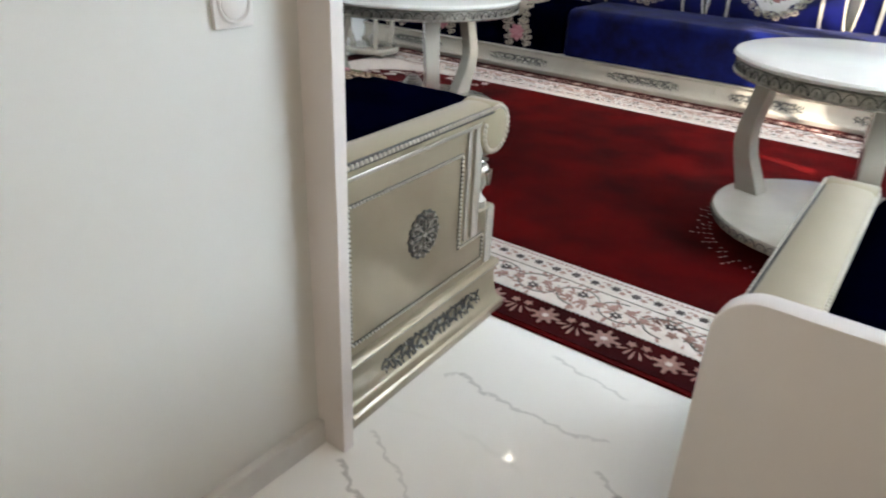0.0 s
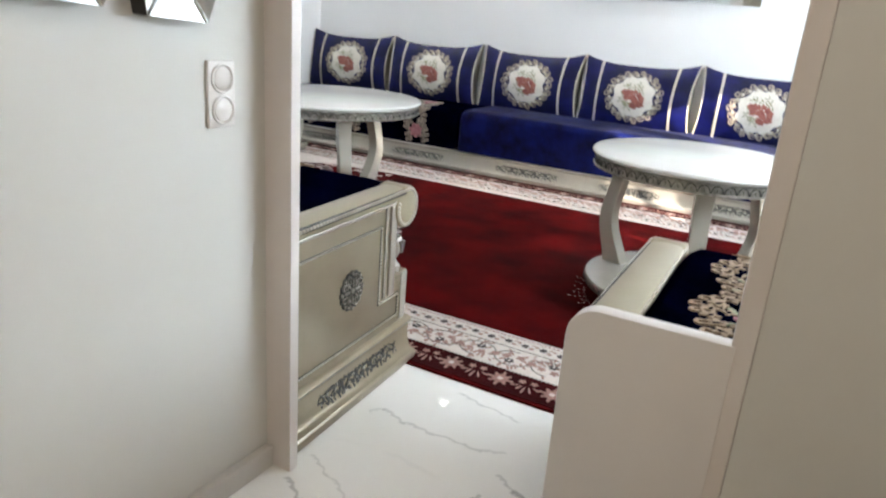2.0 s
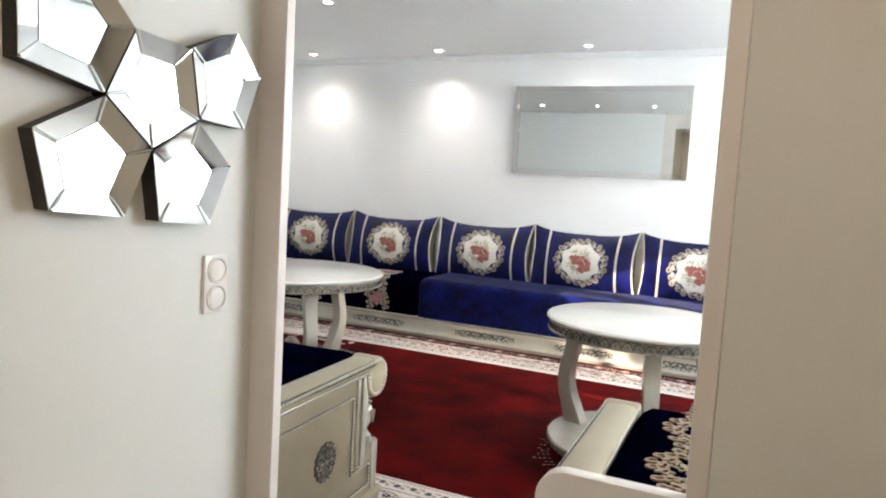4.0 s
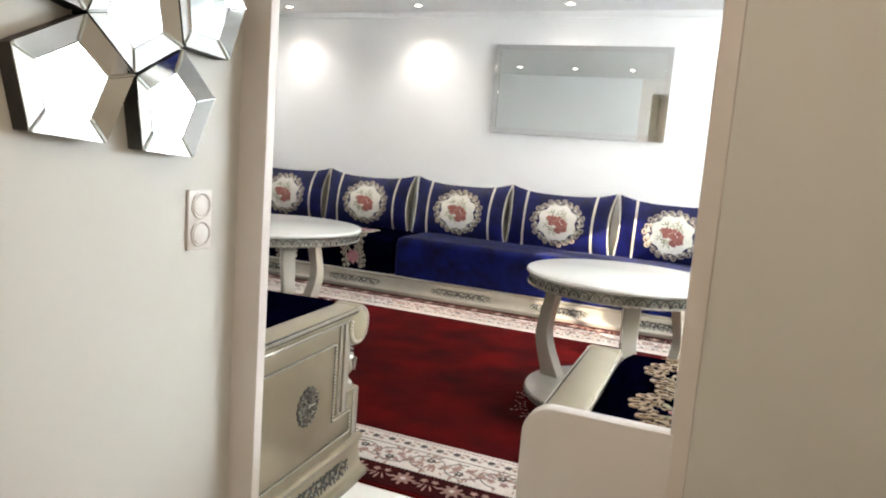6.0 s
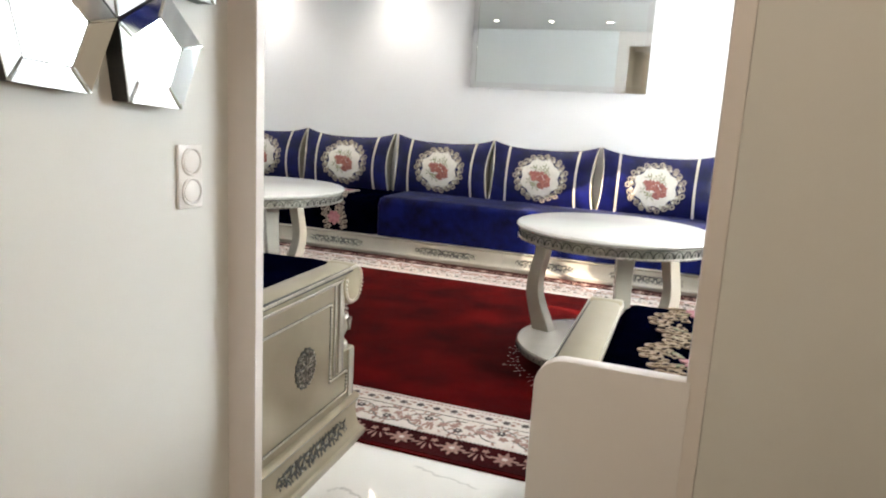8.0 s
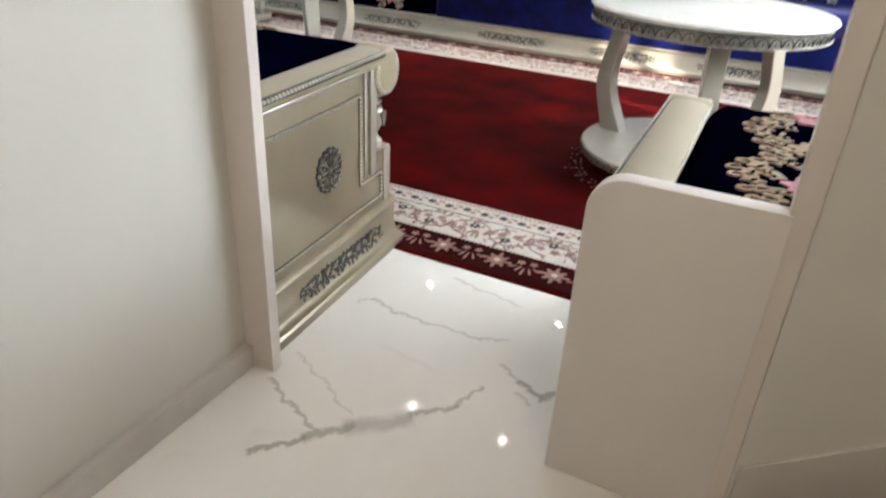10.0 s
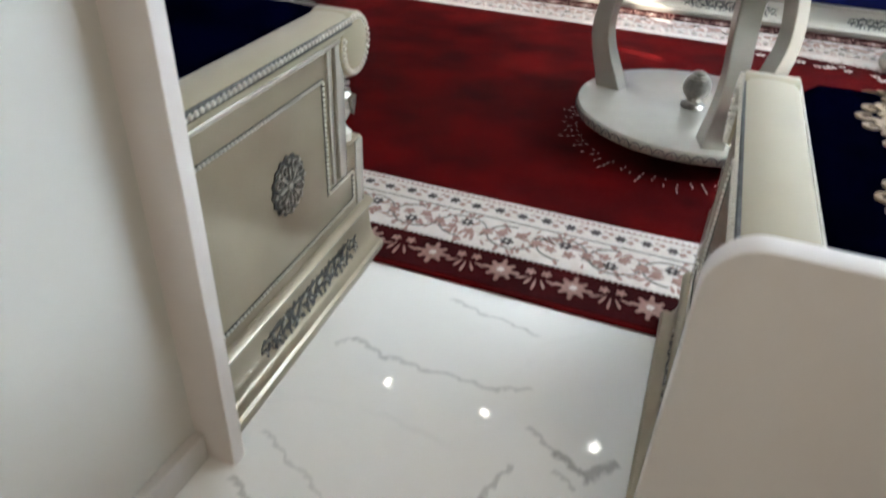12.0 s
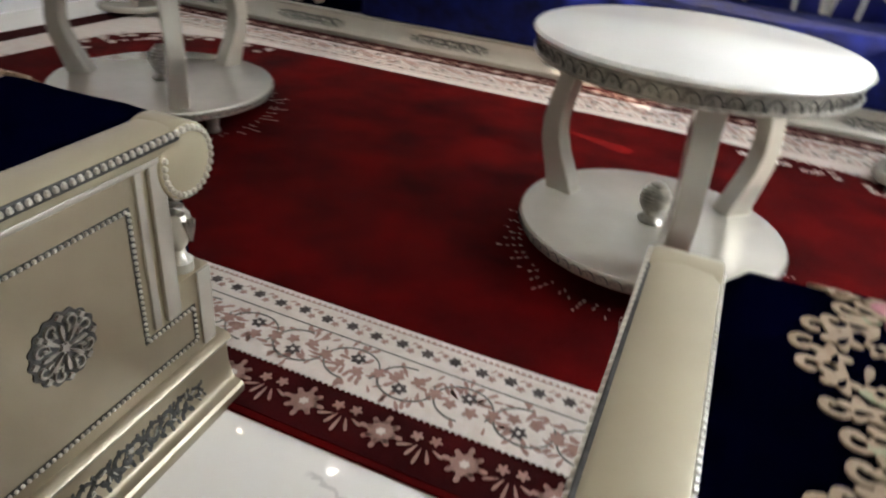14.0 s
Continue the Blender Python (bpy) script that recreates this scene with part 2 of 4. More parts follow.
def sheer():
    m = bpy.data.materials.new("sheer_curtain")
    m.use_nodes = True
    n, l = m.node_tree.nodes, m.node_tree.links
    n.remove(n["Principled BSDF"])
    tr, tl, df = n.new("ShaderNodeBsdfTransparent"), n.new("ShaderNodeBsdfTranslucent"), n.new("ShaderNodeBsdfDiffuse")
    wave = n.new("ShaderNodeTexNoise")
    wave.inputs["Scale"].default_value = 260
    tone = n.new("ShaderNodeMapRange")
    tone.inputs[3].default_value, tone.inputs[4].default_value = 0.72, 0.95
    l.new(wave.outputs[0], tone.inputs[0])
    l.new(tone.outputs[0], tl.inputs[0])
    df.inputs[0].default_value = (0.85, 0.85, 0.85, 1)
    a, b = n.new("ShaderNodeMixShader"), n.new("ShaderNodeMixShader")
    a.inputs[0].default_value, b.inputs[0].default_value = 0.35, 0.90
    l.new(tl.outputs[0], a.inputs[1])
    l.new(df.outputs[0], a.inputs[2])
    l.new(tr.outputs[0], b.inputs[1])
    l.new(a.outputs[0], b.inputs[2])
    l.new(b.outputs[0], n["Material Output"].inputs[0])
    return m


SHEER = sheer()

# ---- mesh helpers ----
def part(name, bm, material, parent=None, label="", smooth=False):
    """Links a bmesh as one mesh object, under a thing or part."""
    me = bpy.data.meshes.new(name)
    bmesh.ops.recalc_face_normals(bm, faces=bm.faces)
    bm.to_mesh(me)
    bm.free()
    me.materials.append(material)
    if smooth:
        me.polygons.foreach_set("use_smooth", [True] * len(me.polygons))
        me.set_sharp_from_angle(angle=radians(40))
    ob = new(name, me)
    if parent is not None:
        ob.parent = parent
    if label:
        tagged(ob, label)
    return ob


def thing(name, label, category, group="", at=None):
    ob = tagged(new(name), label, category, group)
    ob.empty_display_size = 0.1
    if at is not None:
        ob.matrix_basis = at
    return ob


def setting(name, bm, material, label, category, smooth=False):
    return tagged(part(name, bm, material, None, label, smooth), "", category, "", "structure")


def box(x0, x1, y0, y1, z0, z1, bevel=0.0, bm=None, seg=2):
    """A box, its edges rounded by bevel."""
    own = bmesh.new()
    bmesh.ops.create_cube(own, size=1.0)
    for v in own.verts:
        v.co = Vector((x0 if v.co.x < 0 else x1, y0 if v.co.y < 0 else y1, z0 if v.co.z < 0 else z1))
    if bevel:
        bmesh.ops.bevel(own, geom=own.edges[:], offset=bevel, segments=seg, profile=0.5, affect='EDGES')
    return own if bm is None else merge(bm, own)


def merge(bm, other, m=None):
    """Adds another bmesh to bm, at the pose m."""
    made = [bm.verts.new(m @ v.co if m else v.co) for v in other.verts]
    for k, v in enumerate(other.verts):
        v.index = k
    for f in other.faces:
        try:
            bm.faces.new([made[v.index] for v in f.verts])
        except ValueError:
            pass
    other.free()
    return bm


def plate(outline, depth, axis='z', at=0.0, bevel=0.0):
    """A flat outline (u, v) with thickness along an axis, from at to at + depth."""
    put = {'z': lambda u, v, w: (u, v, w), 'x': lambda u, v, w: (w, u, v), 'y': lambda u, v, w: (u, w, v)}[axis]
    bm = bmesh.new()
    low = [bm.verts.new(put(u, v, at)) for u, v in outline]
    high = [bm.verts.new(put(u, v, at + depth)) for u, v in outline]
    bm.faces.new(low[::-1])
    bm.faces.new(high)
    k = len(outline)
    for i in range(k):
        bm.faces.new((low[i], low[(i + 1) % k], high[(i + 1) % k], high[i]))
    bmesh.ops.recalc_face_normals(bm, faces=bm.faces)
    if bevel:
        rim = [e for e in bm.edges if len(e.link_faces) == 2 and e.calc_face_angle(0) > 1.2 and any(len(f.verts) == k for f in e.link_faces)]
        bmesh.ops.bevel(bm, geom=rim, offset=bevel, segments=2, profile=0.5, affect='EDGES', clamp_overlap=True)
    return bm


def lathe(profile, steps=24, x=0.0, y=0.0):
    """A turned form round a standing axis: profile of (radius, z)."""
    bm = bmesh.new()
    rings = []
    for r, z in profile:
        rings.append([bm.verts.new((x + r * math.cos(2 * math.pi * k / steps), y + r * math.sin(2 * math.pi * k / steps), z)) for k in range(steps)])
    for a, b in zip(rings, rings[1:]):
        for k in range(steps):
            bm.faces.new((a[k], a[(k + 1) % steps], b[(k + 1) % steps], b[k]))
    bm.faces.new(rings[0][::-1])
    bm.faces.new(rings[-1])
    return bm


def tube(points, radius, steps=6, bm=None, flat=1.0, up=(0, 0, 1), taper=False):
    """A rod along points; radius may be a list; flat squashes it along up."""
    bm = bm or bmesh.new()
    pts = [Vector(p) for p in points]
    rings = []
    up = Vector(up)
    for i, p in enumerate(pts):
        way = (pts[min(i + 1, len(pts) - 1)] - pts[max(i - 1, 0)]).normalized()
        side = way.cross(up)
        side = side.normalized() if side.length > 1e-4 else Vector((1, 0, 0))
        top = side.cross(way)
        r = radius[i] if isinstance(radius, (list, tuple)) else radius
        rings.append([bm.verts.new(p + side * (r * math.cos(2 * math.pi * k / steps)) + top * (r * flat * math.sin(2 * math.pi * k / steps))) for k in range(steps)])
    for a, b in zip(rings, rings[1:]):
        for k in range(steps):
            bm.faces.new((a[k], a[(k + 1) % steps], b[(k + 1) % steps], b[k]))
    bm.faces.new(rings[0][::-1])
    bm.faces.new(rings[-1])
    return bm


def loft(sections):
    """A skin over closed sections of equal count."""
    bm = bmesh.new()
    rings = [[bm.verts.new(p) for p in s] for s in sections]
    k = len(rings[0])
    for a, b in zip(rings, rings[1:]):
        for i in range(k):
            bm.faces.new((a[i], a[(i + 1) % k], b[(i + 1) % k], b[i]))
    bm.faces.new(rings[0][::-1])
    bm.faces.new(rings[-1])
    return bm

# ---- the room's shell ----
LEFT, RIGHT, BACK, NEAR, CEILING = -3.68, 3.0, 4.8, 0.045, 2.63
HALL_X, HALL_FAR, HALL_Y = -0.022, 2.3, -2.9
JAMB_L, JAMB_R, LINTEL = 0.064, 1.139, 2.42

setting("floor", box(LEFT - 0.2, RIGHT + 0.2, HALL_Y - 0.2, BACK + 0.2, -0.12, 0.0), MARBLE, "polished white marble floor with grey veins", "floor")
setting("wall_north", box(LEFT - 0.2, RIGHT + 0.2, BACK, BACK + 0.15, 0, CEILING), WALL_ROOM, "smooth white painted back wall of the salon", "wall")
setting("wall_west", box(LEFT - 0.15, LEFT, 0.035, BACK, 0, CEILING), WALL_ROOM, "smooth white painted salon wall", "wall")
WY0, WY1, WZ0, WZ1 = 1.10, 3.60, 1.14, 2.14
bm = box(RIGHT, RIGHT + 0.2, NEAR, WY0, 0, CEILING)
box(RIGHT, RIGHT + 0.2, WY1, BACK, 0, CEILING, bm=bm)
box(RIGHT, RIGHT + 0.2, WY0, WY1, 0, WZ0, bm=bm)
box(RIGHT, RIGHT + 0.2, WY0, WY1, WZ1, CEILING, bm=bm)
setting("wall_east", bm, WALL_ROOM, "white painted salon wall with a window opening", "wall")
bm = box(LEFT - 0.15, JAMB_L, 0.0, 0.034, 0, CEILING, 0.002)
box(JAMB_L - 0.002, JAMB_R, 0.0, 0.034, LINTEL, CEILING, bm=bm)
setting("wall_south", bm, TRIM, "painted partition wall beside the salon opening", "wall")
setting("wall_south_room", box(LEFT, -0.10, 0.0345, 0.07, 0, CEILING), WALL_ROOM, "white painted salon side of the partition wall", "wall")
setting("wall_south_right", box(JAMB_R + 0.0436, RIGHT + 0.2, NEAR, NEAR + 0.043, 0, CEILING), WALL_HALL, "beige painted partition wall beside the salon opening", "wall")
setting("door_trim", box(JAMB_R, JAMB_R + 0.043, NEAR - 0.001, NEAR + 0.045, 0, CEILING, 0.003), TRIM, "painted wooden door jamb of the salon opening", "trim")
setting("ceiling", box(LEFT - 0.2, RIGHT + 0.2, 0.035, BACK + 0.15, CEILING, CEILING + 0.1), CEIL, "white plaster ceiling of the salon", "ceiling")
setting("ceiling_hall", box(HALL_X - 0.15, RIGHT + 0.2, HALL_Y - 0.15, 0.0345, CEILING, CEILING + 0.1), CEIL, "white plaster ceiling of the hallway", "ceiling")
setting("wall_hall_left", box(HALL_X - 0.12, HALL_X, HALL_Y, 0.0, 0, CEILING), WALL_HALL, "pale beige painted hallway wall", "wall")
setting("wall_hall_back", box(HALL_X - 0.12, RIGHT + 0.2, HALL_Y - 0.12, HALL_Y, 0, CEILING), WALL_HALL, "pale beige painted hallway wall", "wall")
setting("wall_hall_right", box(HALL_FAR, HALL_FAR + 0.12, HALL_Y, NEAR - 0.001, 0, CEILING), WALL_HALL, "pale beige painted hallway wall", "wall")

# half-height panel that closes the opening beside the sofa
HALF_L, HALF_TOP = 0.806, 0.724
R = 0.07
outline = [(JAMB_R + 0.01, 0.0), (JAMB_R + 0.01, HALF_TOP)] + [(HALF_L + R + R * math.cos(a), HALF_TOP - R + R * math.sin(a)) for a in [math.pi / 2 + k * math.pi / 20 for k in range(11)]] + [(HALF_L, 0.0)]
setting("half_wall", plate(outline, 0.045, 'y', NEAR - 0.004, 0.006), PANEL, "white painted half-height partition panel with a rounded corner", "partition", True)

# skirting of the hallway
setting("baseboard", box(HALL_X, 0.003, HALL_Y, -0.002, 0, 0.07, 0.003), SKIRT, "grey-beige stone skirting along the hallway wall", "baseboard")

# ---- rug ----
RX0, RX1, RY0, RY1 = -3.25, 2.45, 0.765, 4.04
rug = thing("rug", "large red wool rug with ivory floral border on marble", "rug")
part("backing", box(RX0, RX1, RY0, RY1, 0.0, 0.008, 0.003), RED, rug)
part("dark_band", box(RX0 + 0.02, RX1 - 0.02, RY0 + 0.02, RY1 - 0.02, 0.006, 0.0095), DARKRED, rug, "dark red outer band")
part("ivory_band", box(RX0 + 0.19, RX1 - 0.19, RY0 + 0.185, RY1 - 0.19, 0.007, 0.0110), IVORY, rug, "ivory floral band")
FCX, FCY, FA, FB = -0.40, 2.375, 2.40, 1.125
field = []
for k in range(96):
    a = 2 * math.pi * k / 96
    c, s = math.cos(a), math.sin(a)
    p = 2 / 5.0
    field.append((FCX + FA * math.copysign(abs(c) ** p, c), FCY + FB * math.copysign(abs(s) ** p, s)))
part("field", plate(field, 0.006, 'z', 0.0065), RED, rug, "plain deep red field")

# ---- tables ----
def round_table(label, r_top, r_base, height, shelf, at, group, legs=(165, 285, 45)):
    t = thing("round_table", label, "table", group, at)
    h = height
    part("tabletop", lathe([(r_top - 0.03, h - 0.028), (r_top - 0.008, h - 0.026), (r_top, h - 0.014), (r_top - 0.006, h - 0.004), (r_top - 0.018, h)], 72), TABLETOP, t, "glossy ivory lacquered top", True)
    part("apron", lathe([(r_top - 0.05, h - 0.080), (r_top - 0.012, h - 0.080), (r_top - 0.010, h - 0.074), (r_top - 0.018, h - 0.070), (r_top - 0.016, h - 0.034), (r_top - 0.026, h - 0.029), (r_top - 0.06, h - 0.029)], 72), SILVER, t, "silvered apron", True)
    part("shelf", lathe([(r_base - 0.03, shelf - 0.047), (r_base - 0.004, shelf - 0.044), (r_base, shelf - 0.036), (r_base, shelf - 0.010), (r_base - 0.006, shelf - 0.002), (r_base - 0.02, shelf)], 72), GILT_LIGHT, t, "", True)
    w = 0.082 * min(r_top, 0.51) / 0.49
    for a in legs:
        ca, sa = math.cos(radians(a)), math.sin(radians(a))
        path = []
        for k in range(15):
            u = k / 14
            z = shelf - 0.004 + u * (h - 0.075 - shelf + 0.004)
            r = r_base * (0.83 + 0.10 * u * u * (3 - 2 * u) + 0.07 * math.sin(math.pi * 2 * (u - 0.14)))
            path.append((r, z))
        secs = []
        for k, (r, z) in enumerate(path):
            u = k / 14
            hw, hd = w * (0.42 + 0.12 * abs(u - 0.5)), w * (0.40 + 0.25 * (1 - u) ** 3)
            ring = []
            for i, j in ((-1, -1), (1, -1), (1, 1), (-1, 1)):
                rr, tt = r + hd * j, hw * i
                ring.append((rr * ca - tt * sa, rr * sa + tt * ca, z))
            secs.append(ring)
        b = loft(secs)
        bmesh.ops.bevel(b, geom=[e for e in b.edges], offset=0.004, segments=1, affect='EDGES')
        part("leg", b, GILT_LIGHT, t, "", True)
    for a in legs:
        a += 18
        part("foot", lathe([(0.026, 0.011), (0.030, 0.02), (0.024, 0.04 if shelf > 0.1 else 0.03), (0.03, shelf - 0.046)], 14, (r_base - 0.06) * math.cos(radians(a)), (r_base - 0.06) * math.sin(radians(a))), SILVER, t, "", True)
    # pine-cone knob in the middle of the lower shelf
    k = r_base / 0.48
    prof = [(0.036, 0.102), (0.04, 0.108), (0.034, 0.116), (0.022, 0.124), (0.026, 0.132)]
    n = 9
    for i in range(n):
        u = i / n
        r = 0.046 * math.sin(math.pi * (0.22 + 0.74 * u)) ** 0.8
        z = 0.134 + 0.088 * u
        prof += [(r * 0.76, z), (r, z + 0.0035), (r, z + 0.0065)]
    prof.append((0.004, 0.226))
    part("knob", lathe([(r * 1.25 * max(k, 0.6), shelf + (z - 0.102) * 1.25 * max(k, 0.6)) for r, z in prof], 20), SILVER, t, "carved silver pine-cone knob", True)
    return t


TAB_G, SMALL_G = "round salon tables", "small corner tables"
TOP_A, BASE_A = 0.758, 0.452
table_a = round_table("round ivory and silver table with curved legs on red rug", 0.495, BASE_A, TOP_A, 0.136, pose(0.729, 2.09, 0), TAB_G)
table_b = round_table("larger round ivory and silver table with curved legs on red rug", 0.60, 0.505, TOP_A, 0.136, pose(-1.605, 2.285, 0, 0, 0, 36), TAB_G)
small_a = round_table("small round silver side table near the blue bench", 0.235, 0.23, 0.52, 0.085, pose(1.79, 3.41, 0), SMALL_G, (200, 320, 80))
small_b = copy_thing(small_a, pose(-3.15, 3.62, 0))

# ---- mirrors ----
wall_mirror = thing("wall_mirror", "wide frameless rectangular mirror on white wall", "mirror", at=pose(-0.213, BACK - 0.019, 1.93, 0, 0, 1.3))
part("glass", box(-0.785, 0.785, -0.012, -0.002, -0.40, 0.40), MIRROR, wall_mirror)

# ---- ornament helpers ----
def ribbon(path, width, taper=0.25):
    """The outline of a band along a 2D path, narrowing to its end."""
    left, right = [], []
    n = len(path)
    for i, (u, v) in enumerate(path):
        a, b = path[max(i - 1, 0)], path[min(i + 1, n - 1)]
        du, dv = b[0] - a[0], b[1] - a[1]
        k = math.hypot(du, dv) or 1.0
        s = i / (n - 1)
        w = width / 2 * (taper + (1 - taper) * math.sin(math.pi * min(1.0, 0.25 + 0.75 * (1 - s))))
        left.append((u - dv / k * w, v + du / k * w))
        right.append((u + dv / k * w, v - du / k * w))
    return left + right[::-1]


def spiral(cu, cv, r, turns, start, hand=1, n=16, inner=0.25):
    """A scroll that winds inward."""
    out = []
    for i in range(n):
        s = i / (n - 1)
        a = start + hand * turns * 2 * math.pi * s
        q = r * (1 - (1 - inner) * s)
        out.append((cu + q * math.cos(a), cv + q * math.sin(a)))
    return out


def blossom(cu, cv, r, petals, depth=0.25, turn=0.0, n=None):
    """A lobed round outline."""
    n = n or petals * 6
    return [(cu + r * (1 - depth + depth * math.cos(petals * 2 * math.pi * k / n)) * math.cos(2 * math.pi * k / n + turn),
             cv + r * (1 - depth + depth * math.cos(petals * 2 * math.pi * k / n)) * math.sin(2 * math.pi * k / n + turn)) for k in range(n)]


def leaf(u, v, length, width, turn):
    c, s = math.cos(turn), math.sin(turn)
    pts = []
    for k in range(10):
        a = 2 * math.pi * k / 10
        x, y = length * (0.5 + 0.5 * math.cos(a)), width * 0.5 * math.sin(a) * (0.6 + 0.4 * math.cos(a))
        pts.append((u + x * c - y * s, v + x * s + y * c))
    return pts


def disc(shape, place, high, low, rings=6):
    """A large raised shape that follows a curved ground."""
    bm = bmesh.new()
    cu, cv = sum(p[0] for p in shape) / len(shape), sum(p[1] for p in shape) / len(shape)
    k = len(shape)
    rows = [[bm.verts.new(place(cu + (u - cu) * q / rings, cv + (v - cv) * q / rings, high)) for u, v in shape] for q in range(rings, 0, -1)]
    rows.insert(0, [bm.verts.new(place(u, v, low)) for u, v in shape])
    for a, b in zip(rows, rows[1:]):
        for i in range(k):
            bm.faces.new((a[i], a[(i + 1) % k], b[(i + 1) % k], b[i]))
    bm.faces.new(rows[-1])
    return bm


def emboss(shapes, place, high, low=0.0, bm=None):
    """Raised shapes: place(u, v, h) gives the point at height h over the ground."""
    bm = bm or bmesh.new()
    for shape in shapes:
        top = [bm.verts.new(place(u, v, high)) for u, v in shape]
        bot = [bm.verts.new(place(u, v, low)) for u, v in shape]
        bm.faces.new(top)
        k = len(shape)
        for i in range(k):
            bm.faces.new((bot[i], bot[(i + 1) % k], top[(i + 1) % k], top[i]))
    return bm


def beads(path, pitch, radius, bm=None, long=1.0):
    """A row of small round beads along a 3D path."""
    bm = bm or bmesh.new()
    pts = [Vector(p) for p in path]
    for a, b in zip(pts, pts[1:]):
        n = max(1, int((b - a).length / pitch))
        for i in range(n):
            c = a.lerp(b, (i + 0.5) / n)
            rings = []
            for z, r in ((-0.8, 0.6), (0.0, 1.0), (0.8, 0.6)):
                rings.append([bm.verts.new((c.x + radius * z, c.y + radius * long * r * math.cos(k * math.pi / 3), c.z + radius * r * math.sin(k * math.pi / 3))) for k in range(6)])
            for p, q in zip(rings, rings[1:]):
                for k in range(6):
                    bm.faces.new((p[k], p[(k + 1) % 6], q[(k + 1) % 6], q[k]))
            bm.faces.new(rings[0])
            bm.faces.new(rings[-1])
    return bm


def fret(u0, u1, v0, v1, rng):
    """Scrollwork pierced through a strip, tapering at its ends: outlines in (u, v)."""
    shapes = []
    full = v1 - v0
    n = max(2, round((u1 - u0) / (full * 0.72)))
    step = (u1 - u0) / n
    mid = (v0 + v1) / 2
    for i in range(n):
        cu = u0 + (i + 0.5) * step
        h = full * (0.72 if i in (0, n - 1) else 1.0)
        side = 1 if i % 2 else -1
        start = rng.uniform(0, 0.5) + (0 if side > 0 else math.pi)
        shapes.append(ribbon(spiral(cu, mid, h * 0.40, 1.0, start, side), h * 0.20, 0.4))
        for k in range(5):
            a = k * 1.257 + start
            shapes.append(leaf(cu + h * 0.16 * math.cos(a), mid + h * 0.16 * math.sin(a), h * 0.34, h * 0.20, a + rng.uniform(-0.5, 0.5)))
        for v in (-1, 1):
            shapes.append(leaf(cu + step * 0.4, mid + v * h * 0.18, h * 0.28, h * 0.17, v * 1.2))
    return shapes


def fret_leaves(u0, u1, v0, v1, rng):
    """Small raised leaves between the piercings."""
    shapes = []
    h = v1 - v0
    n = round((u1 - u0) / (h * 0.30))
    for i in range(n):
        cu = u0 + (i + 0.5) * (u1 - u0) / n
        cv = (v0 + v1) / 2 + h * 0.24 * math.sin(i * 1.3)
        shapes.append(leaf(cu, cv, h * 0.26, h * 0.09, rng.uniform(0, 6.28)))
    return shapes


BASE_PROFILE = [(0.000, 0.178), (0.014, 0.174), (0.021, 0.164), (0.015, 0.152), (0.006, 0.146), (0.004, 0.120), (0.008, 0.080), (0.018, 0.050), (0.026, 0.043), (0.042, 0.041), (0.048, 0.034), (0.048, 0.022), (0.042, 0.0), (-0.060, 0.0), (-0.060, 0.178)]


def base_out(z):
    """How far the moulded base stands out at a height."""
    pts = BASE_PROFILE[:13]
    for (xa, za), (xb, zb) in zip(pts, pts[1:]):
        if zb <= z <= za:
            return xb + (xa - xb) * (z - zb) / max(za - zb, 1e-6)
    return 0.0


def base_rail(length, u0):
    """The moulded base, run along u, facing +w: a bmesh in (w, u, z)."""
    secs = [[(w, u0 + k * length, z) for w, z in BASE_PROFILE] for k in (0, 1)]
    return loft(secs)


